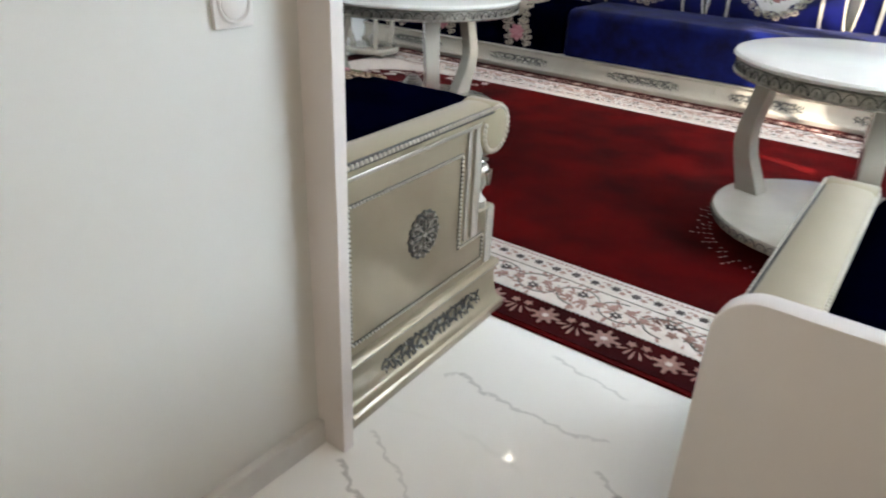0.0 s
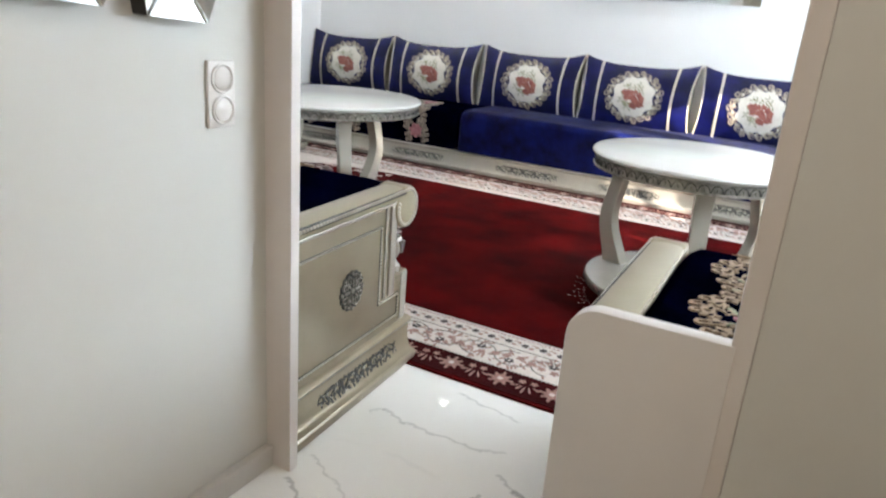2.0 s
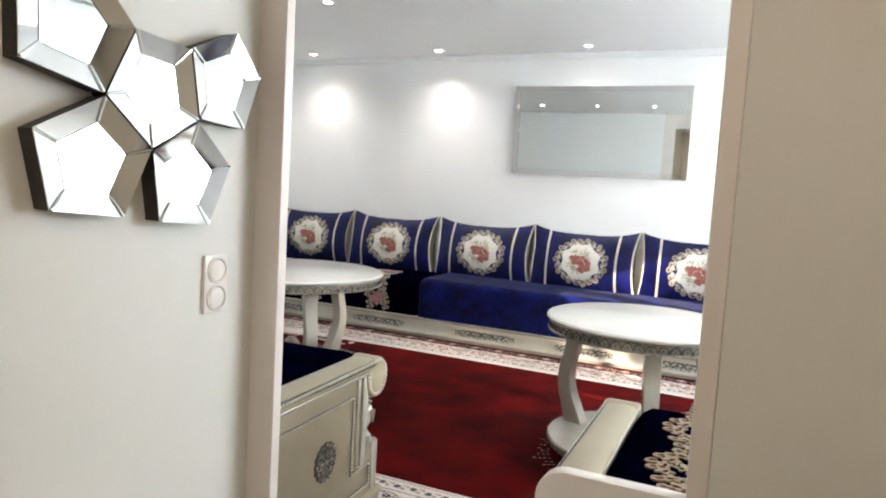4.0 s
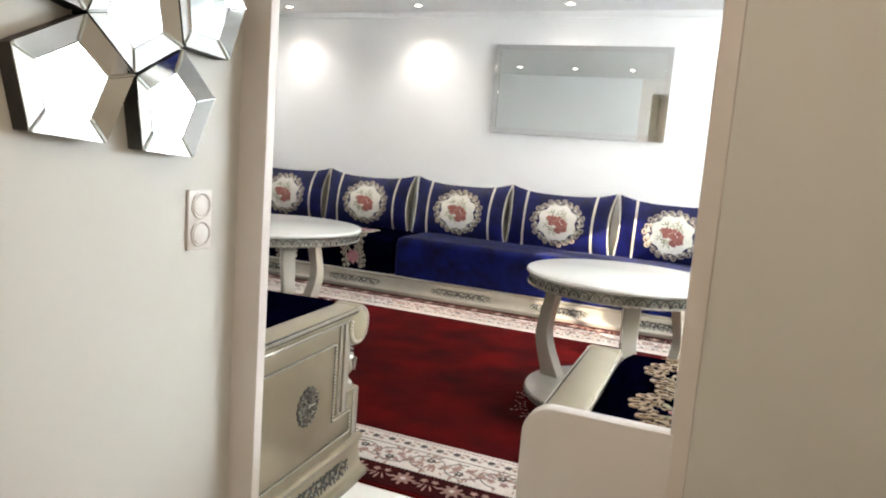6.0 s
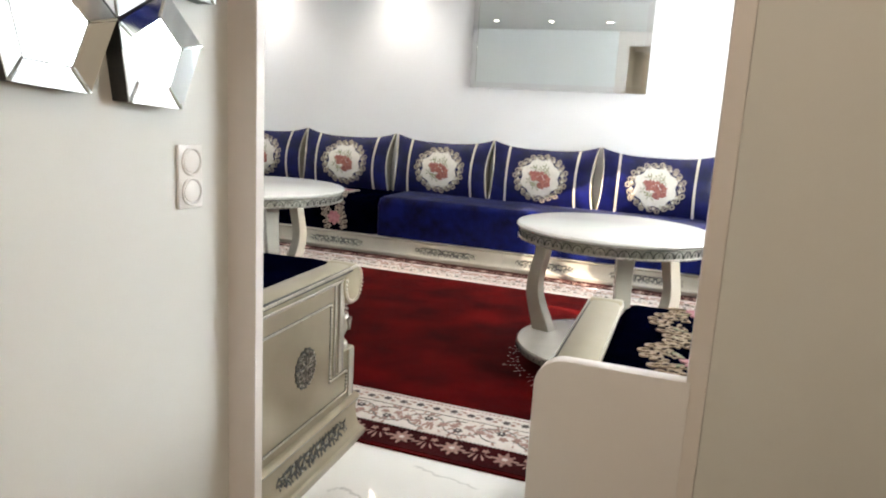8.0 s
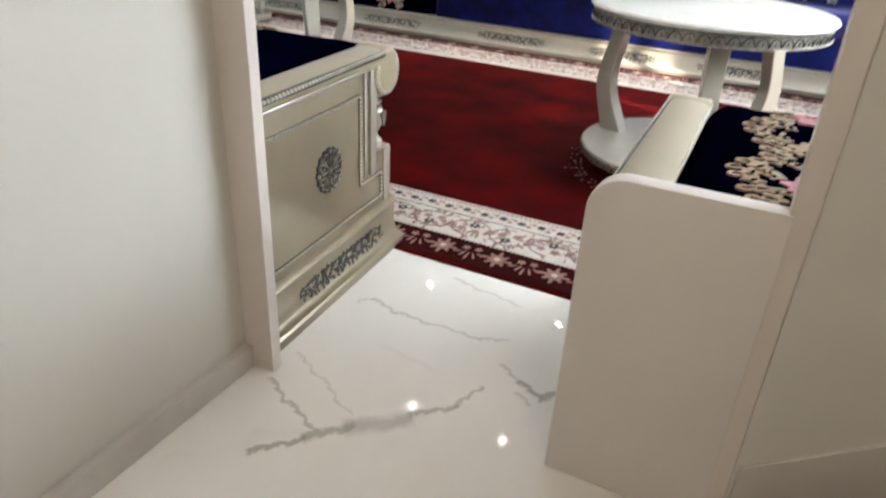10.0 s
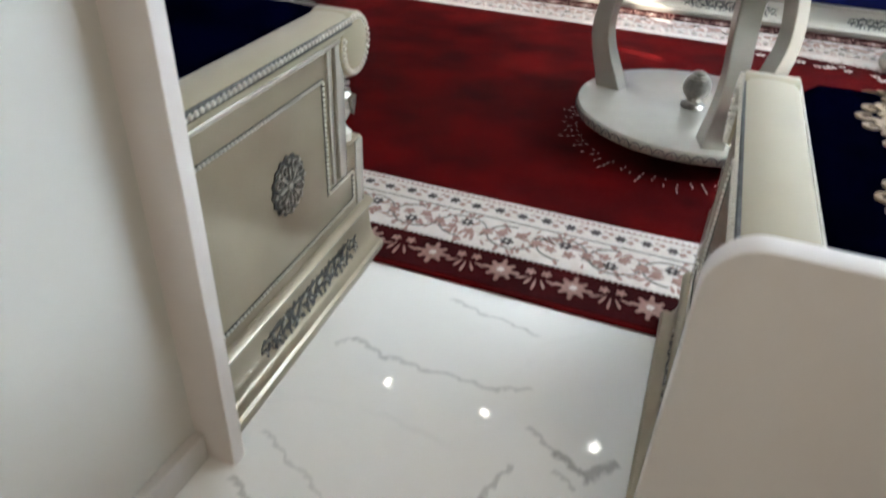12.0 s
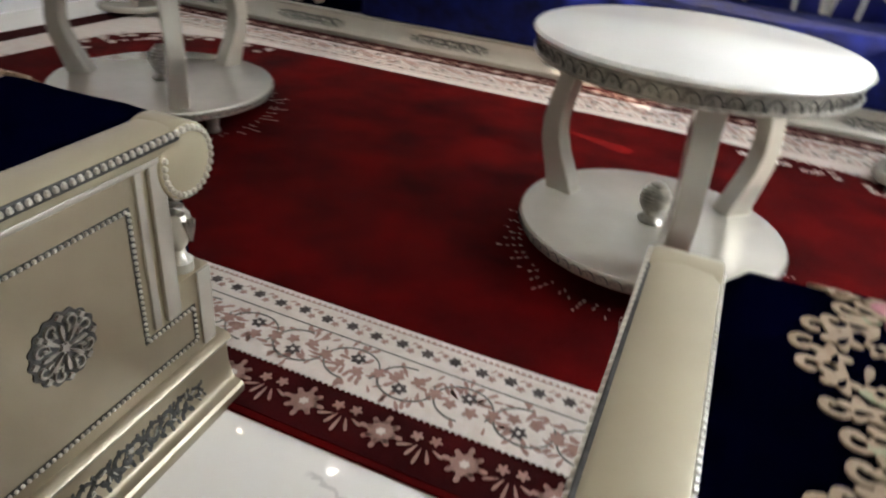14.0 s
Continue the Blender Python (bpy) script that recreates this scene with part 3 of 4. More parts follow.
# ---- side panel of a bench, with its scrolled arm ----
def bench_end(parent, x0, s, seed):
    """The carved end of a bench: its outer face at x0, facing s along x."""
    rng = random.Random(seed)

    def put(name, bm, material, up, label="", smooth=True):
        for v in bm.verts:
            v.co.x = x0 + s * v.co.x + (0.055 if s > 0 else 0.02) * (0.80 - v.co.y)
        return part(name, bm, material, up, label, smooth)

    y0, y1 = 0.078, 0.80
    panel = put("side_panel", plate([(y0, 0.17), (y1, 0.17), (y1, 0.376), (0.705, 0.376), (0.705, 0.672), (y0, 0.672)], 0.075, 'x', -0.075, 0.004), GILT, parent, "champagne lacquered side panel")
    # rope beading that outlines the field
    z_low, z_high = 0.212, 0.588
    loop = [(0.118, z_low), (0.738, z_low), (0.738, 0.298), (0.600, 0.298), (0.600, z_high), (0.118, z_high), (0.118, z_low)]
    groove = bmesh.new()
    for (ya, za), (yb, zb) in zip(loop, loop[1:]):
        box(-0.004, 0.0016, min(ya, yb) - 0.0052, max(ya, yb) + 0.0052, min(za, zb) - 0.0052, max(za, zb) + 0.0052, bm=groove)
    put("groove", groove, PATINA_AND_SHADE, panel, "dark line behind the beading", False)
    tagged(put("beading", beads([(0.0030, y, z) for y, z in loop], 0.0125, 0.0043), BEADS, panel, "silver rope beading"), kind="stuff")
    # fluted pilaster and the stepped post beneath the scroll
    put("pilaster", box(-0.002, 0.007, 0.622, 0.640, 0.312, 0.66, 0.003), GILT_LIGHT, panel)
    put("pilaster", box(-0.002, 0.010, 0.656, 0.696, 0.312, 0.66, 0.004), GILT_LIGHT, panel)
    put("post", box(-0.002, 0.006, 0.755, 0.799, 0.185, 0.374, 0.004), GILT_LIGHT, panel)
    # rosette
    cy, cz, r = 0.420, 0.412, 0.071
    flat = lambda u, v, h: (h, u, v)
    rosette = put("rosette", emboss([blossom(cy, cz, r, 16, 0.04)], flat, 0.003), PATINA_AND_SHADE, panel, "round openwork rosette with dark patina")
    shapes = []
    for k in range(8):
        a = k * math.pi / 4
        shapes.append(leaf(cy + 0.012 * math.cos(a), cz + 0.012 * math.sin(a), 0.034, 0.012, a))
        b = a + math.pi / 8
        shapes.append(ribbon(spiral(cy + 0.049 * math.cos(b), cz + 0.049 * math.sin(b), 0.017, 0.9, b + math.pi, 1 if k % 2 else -1, 10), 0.0045))
        shapes.append(blossom(cy + 0.060 * math.cos(a), cz + 0.060 * math.sin(a), 0.007, 4, 0.2))
        shapes.append(leaf(cy + 0.028 * math.cos(b), cz + 0.028 * math.sin(b), 0.016, 0.008, b))
    shapes.append(blossom(cy, cz, 0.011, 6, 0.2))
    put("rosette_leaves", emboss(shapes, flat, 0.0085, 0.002), SILVER, rosette, "antique silver leaf carving", False)
    # arm with a domed top, and its scroll
    dome = [(0.010, 0.664), (0.016, 0.672), (0.016, 0.690), (0.012, 0.700), (0.003, 0.7045), (-0.035, 0.7065), (-0.074, 0.7045), (-0.084, 0.700), (-0.088, 0.690), (-0.088, 0.672), (-0.080, 0.664)]
    secs = [[(w, y, z) for w, z in dome] for y in (y0 - 0.005, 0.74)]
    arm = put("armrest", loft(secs), ARM, parent, "cream gold lacquered armrest")
    sc, sz, sr = 0.752, 0.632, 0.077
    circle = [(sc + sr * math.cos(2 * math.pi * k / 32), sz + sr * math.sin(2 * math.pi * k / 32)) for k in range(32)]
    scroll = put("scroll", plate(circle, 0.104, 'x', -0.088, 0.006), ARM, arm, "rolled scroll end of the armrest")
    edge = [(sc + (sr - 0.011) * math.cos(a), sz + (sr - 0.011) * math.sin(a)) for a in [math.pi / 2 - k * math.pi / 14 for k in range(24)]]
    rim = [(y0, 0.690), (0.72, 0.695)] + edge
    put("groove", box(0.004, 0.0175, y0, 0.735, 0.6805, 0.7005, 0.002), PATINA_AND_SHADE, arm, "dark line behind the beading", False)
    tagged(put("beading", beads([(0.0165, y, z) for y, z in rim], 0.0160, 0.0074, long=0.88), BEADS, arm, "silver rope beading"), kind="stuff")
    tagged(put("beading", beads([(-0.087, y, 0.694) for y in (y0, 0.76)], 0.0125, 0.0055, long=0.9), BEADS, arm, "silver rope beading"), kind="stuff")
    put("arm_fillet", box(0.0, 0.012, y0, 0.70, 0.652, 0.664, 0.003), GILT_LIGHT, panel)
    # leaf carving under the scroll
    put("bracket", emboss([leaf(0.712, 0.60 - 0.018 * k, 0.035, 0.016, -0.3) for k in range(5)], lambda u, v, h: (h - 0.012, u, v), 0.012, -0.02), SILVER, arm, "carved silver leaf bracket", False)
    # turned baluster
    prof = [(0.030, 0.374), (0.030, 0.398), (0.017, 0.412), (0.013, 0.424), (0.024, 0.440), (0.035, 0.462), (0.038, 0.485), (0.030, 0.508), (0.017, 0.522), (0.014, 0.532), (0.026, 0.545), (0.028, 0.556), (0.018, 0.562)]
    bal = lathe(prof, 20, -0.036, 0.752)
    put("baluster", bal, GILT_LIGHT, parent, "turned vase-shaped baluster")
    put("baluster_leaves", merge(bmesh.new(), emboss([leaf(0.752 + 0.0, 0.452, 0.05, 0.012, math.pi / 2 + 0.25 * k) for k in (-1, 0, 1)], lambda u, v, h: (h, u, v), 0.006, -0.004)), SILVER, parent, "", False)
    # moulded base with fretwork
    rail = put("base", base_rail(0.755, 0.075), GILT, parent, "moulded champagne base")
    on = lambda u, v, h: (base_out(v) + h, u, v)
    # thin dark shapes imitate the shade inside pierced slots
    fb = put("fretwork", emboss(fret(0.23, 0.73, 0.050, 0.116, rng), on, 0.0016, -0.002), PATINA_AND_SHADE, rail, "pierced fretwork, slot shade drawn as dark shapes", False)
    put("fretwork_leaves", emboss(fret_leaves(0.23, 0.73, 0.054, 0.112, rng), on, 0.005, -0.002), SILVER, fb, "antique silver leaves", False)
    return panel


def cushion_block(x0, x1, y0, y1, z0, z1, soft, seed, cuts=24):
    """A stuffed block with rounded edges and a slightly uneven top."""
    bm = bmesh.new()
    nx, ny = max(6, int((x1 - x0) * cuts / 2)), 14
    sect = [(y0, z0)] + [(y0 + d, z1 - soft + soft - e) for e, d in [(soft - soft * math.sin(a), soft - soft * math.cos(a)) for a in [math.pi / 2 * k / 6 for k in range(7)]]]
    ys = [y0 + soft + (y1 - y0 - 2 * soft) * k / 8 for k in range(1, 8)]
    sect += [(y, z1) for y in ys]
    sect += [(y1 - d, z1 - e) for e, d in [(soft - soft * math.sin(a), soft - soft * math.cos(a)) for a in [math.pi / 2 * k / 6 for k in range(6, -1, -1)]]]
    sect += [(y1, z0)]
    rng = random.Random(seed)
    off = rng.uniform(0, 50)
    secs = []
    xs = [x0, x0 + 0.004, x0 + 0.015, x0 + 0.04] + [x0 + 0.04 + (x1 - x0 - 0.08) * k / nx for k in range(1, nx)] + [x1 - 0.04, x1 - 0.015, x1 - 0.004, x1]
    for x in xs:
        e = min(x - x0, x1 - x)
        shrink = soft * 0.6 * max(0.0, 1 - e / 0.04) ** 2
        row = []
        for y, z in sect:
            w = noise.noise((x * 3 + off, y * 3, z * 3)) * 0.010 + noise.noise((x * 9 + off, y * 9, z * 9)) * 0.004
            yy = y + (shrink if y < (y0 + y1) / 2 else -shrink) + (w if z > z0 + 0.02 else 0)
            row.append((x, yy, z - (shrink if z > z0 + 0.03 else 0) + (w if z > z0 + 0.02 else 0)))
        secs.append(row)
    return loft(secs)


def garland(u_mid, v0, v1, width, rng):
    """An embroidered band along v: two chains of curled leaves with dark eyes, and roses between them."""
    cream, pink, green, eyes = [], [], [], []
    step = 0.046
    n = max(1, int((v1 - v0) / step))
    for side in (-1, 1):
        for i in range(n):
            v = v0 + (i + 0.5) * step
            wave = math.sin(i * 0.9 + side)
            cu = u_mid + side * width * (0.34 + 0.10 * wave)
            a = (0 if side > 0 else math.pi) + 0.9 * wave
            cream.append(blossom(cu, v, 0.0275, 5, 0.24, a))
            eyes.append(leaf(cu - 0.011 * math.cos(a), v - 0.011 * math.sin(a), 0.024, 0.013, a + 0.5))
            curl = 1 if wave > 0 else -1
            cream.append(ribbon(spiral(cu + side * 0.032, v + 0.010 * curl, 0.0185, 0.85, a + math.pi, curl, 12), 0.0105, 0.55))
            if i % 2:
                cream.append(blossom(cu - side * 0.044, v, 0.019, 4, 0.26, a + 0.6))
                cream.append(leaf(cu - side * 0.030, v + 0.012, 0.040, 0.017, a + math.pi + 0.7 * curl))
                eyes.append(blossom(cu - side * 0.044, v, 0.0065, 4, 0.1))
    m = max(1, round((v1 - v0) / 0.23))
    for i in range(m):
        v = v0 + (i + 0.5) * (v1 - v0) / m
        bag = pink if i % 2 == 0 else cream
        for k in range(7):
            a = k * 2 * math.pi / 7 + 0.3
            bag.append(blossom(u_mid + 0.042 * math.cos(a), v + 0.042 * math.sin(a), 0.026, 3, 0.14, a))
        for k in range(4):
            a = k * math.pi / 2
            bag.append(blossom(u_mid + 0.016 * math.cos(a), v + 0.016 * math.sin(a), 0.015, 3, 0.14, a))
        for k in range(6):
            a = k * 1.047 + 0.5
            green.append(leaf(u_mid + 0.062 * math.cos(a), v + 0.062 * math.sin(a), 0.048, 0.024, a + rng.uniform(-0.4, 0.4)))
    return cream, pink, green, eyes


def front_bench(label, x0, x1, end_x, s, seed, bands, top=0.695):
    """A bench along the near wall with one carved end."""
    sofa = thing("sofa", label, "sofa", "near benches")
    bench_end(sofa, end_x, s, seed)
    rail = loft([[(x, 0.775 + w, z) for w, z in BASE_PROFILE] for x in (x0, x1)])
    part("front_rail", rail, GILT, sofa, "moulded champagne front rail", True)
    part("platform", box(x0, x1, 0.095, 0.74, 0.10, 0.172), WOOD, sofa)
    mat_ = part("mattress", cushion_block(x0, x1, 0.10, 0.845, 0.172, top, 0.07, seed), NAVY, sofa, "thick navy velvet mattress", True)
    rng = random.Random(seed + 5)
    off = random.Random(seed).uniform(0, 50)

    def on(u, v, h):
        # v runs over the top and down the front
        arc = 0.785
        if v < arc:
            z, y = top, v
        else:
            d = v - arc
            a = min(d / 0.07, math.pi / 2)
            y = arc - 0.01 + 0.07 * math.sin(a)
            z = top - 0.07 + 0.07 * math.cos(a) - max(0.0, d - 0.07 * math.pi / 2)
            return (u, y + h * math.sin(a) + 0.004, z + h * math.cos(a) + 0.003)
        w = noise.noise((u * 3 + off, y * 3, z * 3)) * 0.010 + noise.noise((u * 9 + off, y * 9, z * 9)) * 0.004
        return (u, y + w, z + h + w + 0.001)

    for u, width in bands:
        cream, pink, green, eyes = garland(u, 0.14, 1.15, width, rng)
        for shapes, high, thread, label in ((cream, 0.0016, BEIGE, "beige scroll embroidery"), (pink, 0.0028, PINK, "pink rose embroidery"), (green, 0.0012, GREEN, "sage leaf embroidery"), (eyes, 0.0024, NAVY, "navy gaps in the embroidery")):
            tagged(part("embroidery", emboss(shapes, on, high, -0.006), thread, mat_, label), kind="stuff")
    return sofa


front_bench("navy velvet bench with carved champagne end panel beside opening", LEFT + 0.02, -0.125, -0.060, 1, 3, [(-0.72, 0.36), (-1.9, 0.36)])
front_bench("navy velvet bench with rose embroidery behind half wall", 0.922, RIGHT - 0.02, 0.838, -1, 4, [(1.185, 0.28), (2.3, 0.36)])


# ---- long bench on the back wall ----
FRONT = 4.05
bench = thing("sofa", "long royal blue velvet bench on moulded silver base", "sofa")
for xa, xb in ((LEFT + 0.01, -1.95), (-1.949, -0.379), (-0.377, 1.25), (1.251, RIGHT - 0.01)):
    rail = part("front_rail", loft([[(x, FRONT + 0.04 - w, z) for w, z in BASE_PROFILE] for x in (xa, xb)]), GILT_LIGHT, bench, "moulded silver front rail", True)
on_rail = lambda u, v, h: (u, FRONT + 0.04 - base_out(v) - h, v)
for k, (u0, u1) in enumerate(((-3.3, -2.75), (-2.25, -1.70), (-1.187, -0.627), (-0.274, 0.21), (0.50, 1.06), (1.45, 2.0), (2.3, 2.85))):
    # slot shade again put on as thin dark shapes
    fb = part("fretwork", emboss(fret(u0, u1, 0.050, 0.120, random.Random(k)), on_rail, 0.0016, -0.002), PATINA_AND_SHADE, bench, "pierced fretwork, slot shade drawn as dark shapes")
    part("fretwork_leaves", emboss(fret_leaves(u0, u1, 0.054, 0.116, random.Random(k + 20)), on_rail, 0.005, -0.002), SILVER, fb, "antique silver leaves")
part("platform", box(LEFT + 0.01, RIGHT - 0.01, FRONT + 0.06, BACK - 0.01, 0.10, 0.176), WOOD, bench)
SEAT = 0.515
dark = part("mattress", cushion_block(LEFT + 0.02, -1.575, FRONT + 0.03, BACK - 0.02, 0.176, SEAT, 0.06, 11), NAVY, bench, "navy velvet mattress with embroidered bands", True)
part("mattress", cushion_block(-1.57, RIGHT - 0.02, FRONT + 0.015, BACK - 0.02, 0.176, SEAT + 0.012, 0.06, 12), VELVET, bench, "royal blue crushed velvet mattress", True)


def on_back(u, v, h):
    # v runs up the front and over the top
    if v < SEAT - 0.05:
        return (u, FRONT + 0.028 - h, v)
    if v < SEAT:
        a = (v - SEAT + 0.05) / 0.05 * math.pi / 2
        return (u, FRONT + 0.078 - (0.05 + h) * math.cos(a), SEAT - 0.05 + (0.05 + h) * math.sin(a))
    return (u, FRONT + 0.078 + v - SEAT, SEAT + h + 0.006)


for u in (-2.0, -2.75, -3.3):
    cream, pink, green, eyes = garland(u, 0.19, 0.80, 0.20, random.Random(int(u * 100)))
    tagged(part("embroidery", emboss(cream, on_back, 0.006, -0.012), LACE, dark, "taupe scroll embroidery"), kind="stuff")
    tagged(part("embroidery", emboss(eyes, on_back, 0.007, -0.012), NAVY, dark, "navy gaps in the embroidery"), kind="stuff")
    tagged(part("embroidery", emboss(pink, on_back, 0.007, -0.012), PINK, dark, "pink rose embroidery"), kind="stuff")


# ---- back cushions ----
def back_cushion(at):
    """A box cushion: front at -y, its base at z 0."""
    W, H, D = 0.445, 0.52, 0.115
    c = thing("cushion", "navy satin back cushion with embroidered rose medallion and cream stripes", "cushion", "back cushions", at)

    def front(u, v, h=0.0):
        # u from -1 to 1 across, v from 0 to 1 upward
        z = H * v + 0.075 * abs(u) ** 4 * (v - 0.35) - 0.012 * math.cos(u * 1.5) * v
        bulge = D * (math.sin(math.pi * min(max(0.05 + 0.90 * v, 0), 1)) ** 0.75) * (1 - 0.25 * abs(u) ** 5)
        bulge += 0.006 * noise.noise((u * 4, v * 4, 1.7)) + 0.003 * noise.noise((u * 11, v * 9, 4.2))
        return (W * u * (1 + 0.085 * abs(2 * v - 1) ** 2 * abs(u) ** 3), -bulge - h, z)

    nu, nv = 34, 18
    bm = bmesh.new()
    grid = [[bm.verts.new(front(-1 + 2 * i / nu, j / nv)) for i in range(nu + 1)] for j in range(nv + 1)]
    for j in range(nv):
        for i in range(nu):
            bm.faces.new((grid[j][i], grid[j][i + 1], grid[j + 1][i + 1], grid[j + 1][i]))
    part("cover", bm, SATIN, c, "", True)
    bm = bmesh.new()
    grid = [[bm.verts.new((p[0], 0.5 * -p[1], p[2])) for p in [front(-1 + 2 * i / nu, j / nv) for i in range(nu + 1)]] for j in range(nv + 1)]
    for j in range(nv):
        for i in range(nu):
            bm.faces.new((grid[j][i], grid[j][i + 1], grid[j + 1][i + 1], grid[j + 1][i]))
    part("back", bm, SATIN, c, "", True)
    for side in (-1, 1):
        bm = bmesh.new()
        rim = [front(side, j / nv) for j in range(nv + 1)]
        a = [bm.verts.new((p[0] - side * 0.002, p[1], p[2])) for p in rim]
        b = [bm.verts.new((p[0] - side * 0.014, p[1] * 0.25, p[2])) for p in rim]
        d = [bm.verts.new((p[0] - side * 0.002, -p[1] * 0.5, p[2])) for p in rim]
        for j in range(nv):
            bm.faces.new((a[j], a[j + 1], b[j + 1], b[j]))
            bm.faces.new((b[j], b[j + 1], d[j + 1], d[j]))
        part("gusset", bm, LINING, c, "taupe lining at the open side", True)
        part("piping", tube([(p[0], p[1], p[2]) for p in rim], 0.006, 6, up=(1, 0, 0)), CREAM, c, "cream cord")
        u = side * 0.70
        strip = bmesh.new()
        rows = [[strip.verts.new(front(u + q * 0.022, j / nv, 0.0035)) for q in (-1, 0, 1)] for j in range(nv + 1)]
        for j in range(nv):
            for i in range(2):
                strip.faces.new((rows[j][i], rows[j][i + 1], rows[j + 1][i + 1], rows[j + 1][i]))
        part("stripe", strip, CREAM, c, "cream braid stripe")
    on = lambda u, v, h: front(u / W, v / H, h)
    m = H * 0.50
    ring, lace = [], []
    for k in range(22):
        a = 2 * math.pi * k / 22
        e = 1.0 if k % 2 else 0.93
        ring.append(ribbon(spiral(0.226 * e * math.cos(a), m + 0.200 * e * math.sin(a), 0.033, 1.2, a + 2.2, 1 if k % 2 else -1, 12), 0.013))
        ring.append(leaf(0.170 * math.cos(a + 0.15), m + 0.158 * math.sin(a + 0.15), 0.060, 0.028, a + 0.5))
        ring.append(leaf(0.172 * math.cos(a), m + 0.160 * math.sin(a), 0.048, 0.020, a - 0.7))
        ring.append(leaf(0.205 * math.cos(a + 0.1), m + 0.184 * math.sin(a + 0.1), 0.040, 0.016, a - 1.2))
        lace.append(blossom(0.198 * math.cos(a + 0.14), m + 0.180 * math.sin(a + 0.14), 0.013, 5, 0.25))
    med = part("medallion", disc(blossom(0, m, 0.186, 8, 0.075, 0.39, 64), on, 0.004, -0.01), WHITE_THREAD, c, "cream medallion with a rose bouquet")
    tagged(part("scroll_lace", emboss(ring, on, 0.0045, -0.008), LACE, med, "taupe lace scrolls"), kind="stuff")
    tagged(part("flower_lace", emboss(lace, on, 0.005, -0.008), CREAM, med), kind="stuff")
    rose, sage, spots = [], [], []
    pick = random.Random(41)
    while len(spots) < 30:
        u, v = pick.uniform(-0.105, 0.105), pick.uniform(-0.10, 0.10)
        if math.hypot(u, v) < 0.105 and all(math.hypot(u - p, v - q) > 0.024 for p, q in spots):
            spots.append((u, v))
    for k, (u, v) in enumerate(spots):
        # the roses run in a slanting spray, with leaves round them
        if abs(u * 0.75 + v * 0.66) < 0.052 and math.hypot(u, v) < 0.092:
            rose.append(blossom(u, m + v, pick.uniform(0.022, 0.031), 5, 0.16, pick.uniform(0, 1)))
        else:
            a = pick.uniform(0, 6.28)
            for turn in (a, a + 1.1, a + 2.4):
                sage.append(leaf(u, m + v, 0.034, 0.014, turn))
    tagged(part("rose_bouquet", emboss(rose, on, 0.0075, 0.002), ROSE, med, "dusky rose bouquet"), kind="stuff")
    tagged(part("leaf_spray", emboss(sage, on, 0.0065, 0.002), GREEN, med, "grey-green leaves"), kind="stuff")
    return c


first = back_cushion(pose(-1.205, 4.68, 0.497, -9))
for x, turn in ((-3.2, 3), (-2.21, 1), (-0.24, -1), (0.745, 0), (1.73, 1), (2.46, -1)):
    copy_thing(first, pose(x, 4.68 + 0.004 * turn, 0.497, -9, 0, turn))

# ---- woven pattern of the rug ----
RUG_Z = {"dark": 0.0095, "ivory": 0.0110, "field": 0.0125}


def woven(name, shapes, level, material, label, lift=0.0012):
    z = RUG_Z[level]
    bm = emboss(shapes, lambda u, v, h: (u, v, z + h), lift, -0.001)
    ob = part(name, bm, material, rug, label)
    return tagged(ob, kind="stuff")


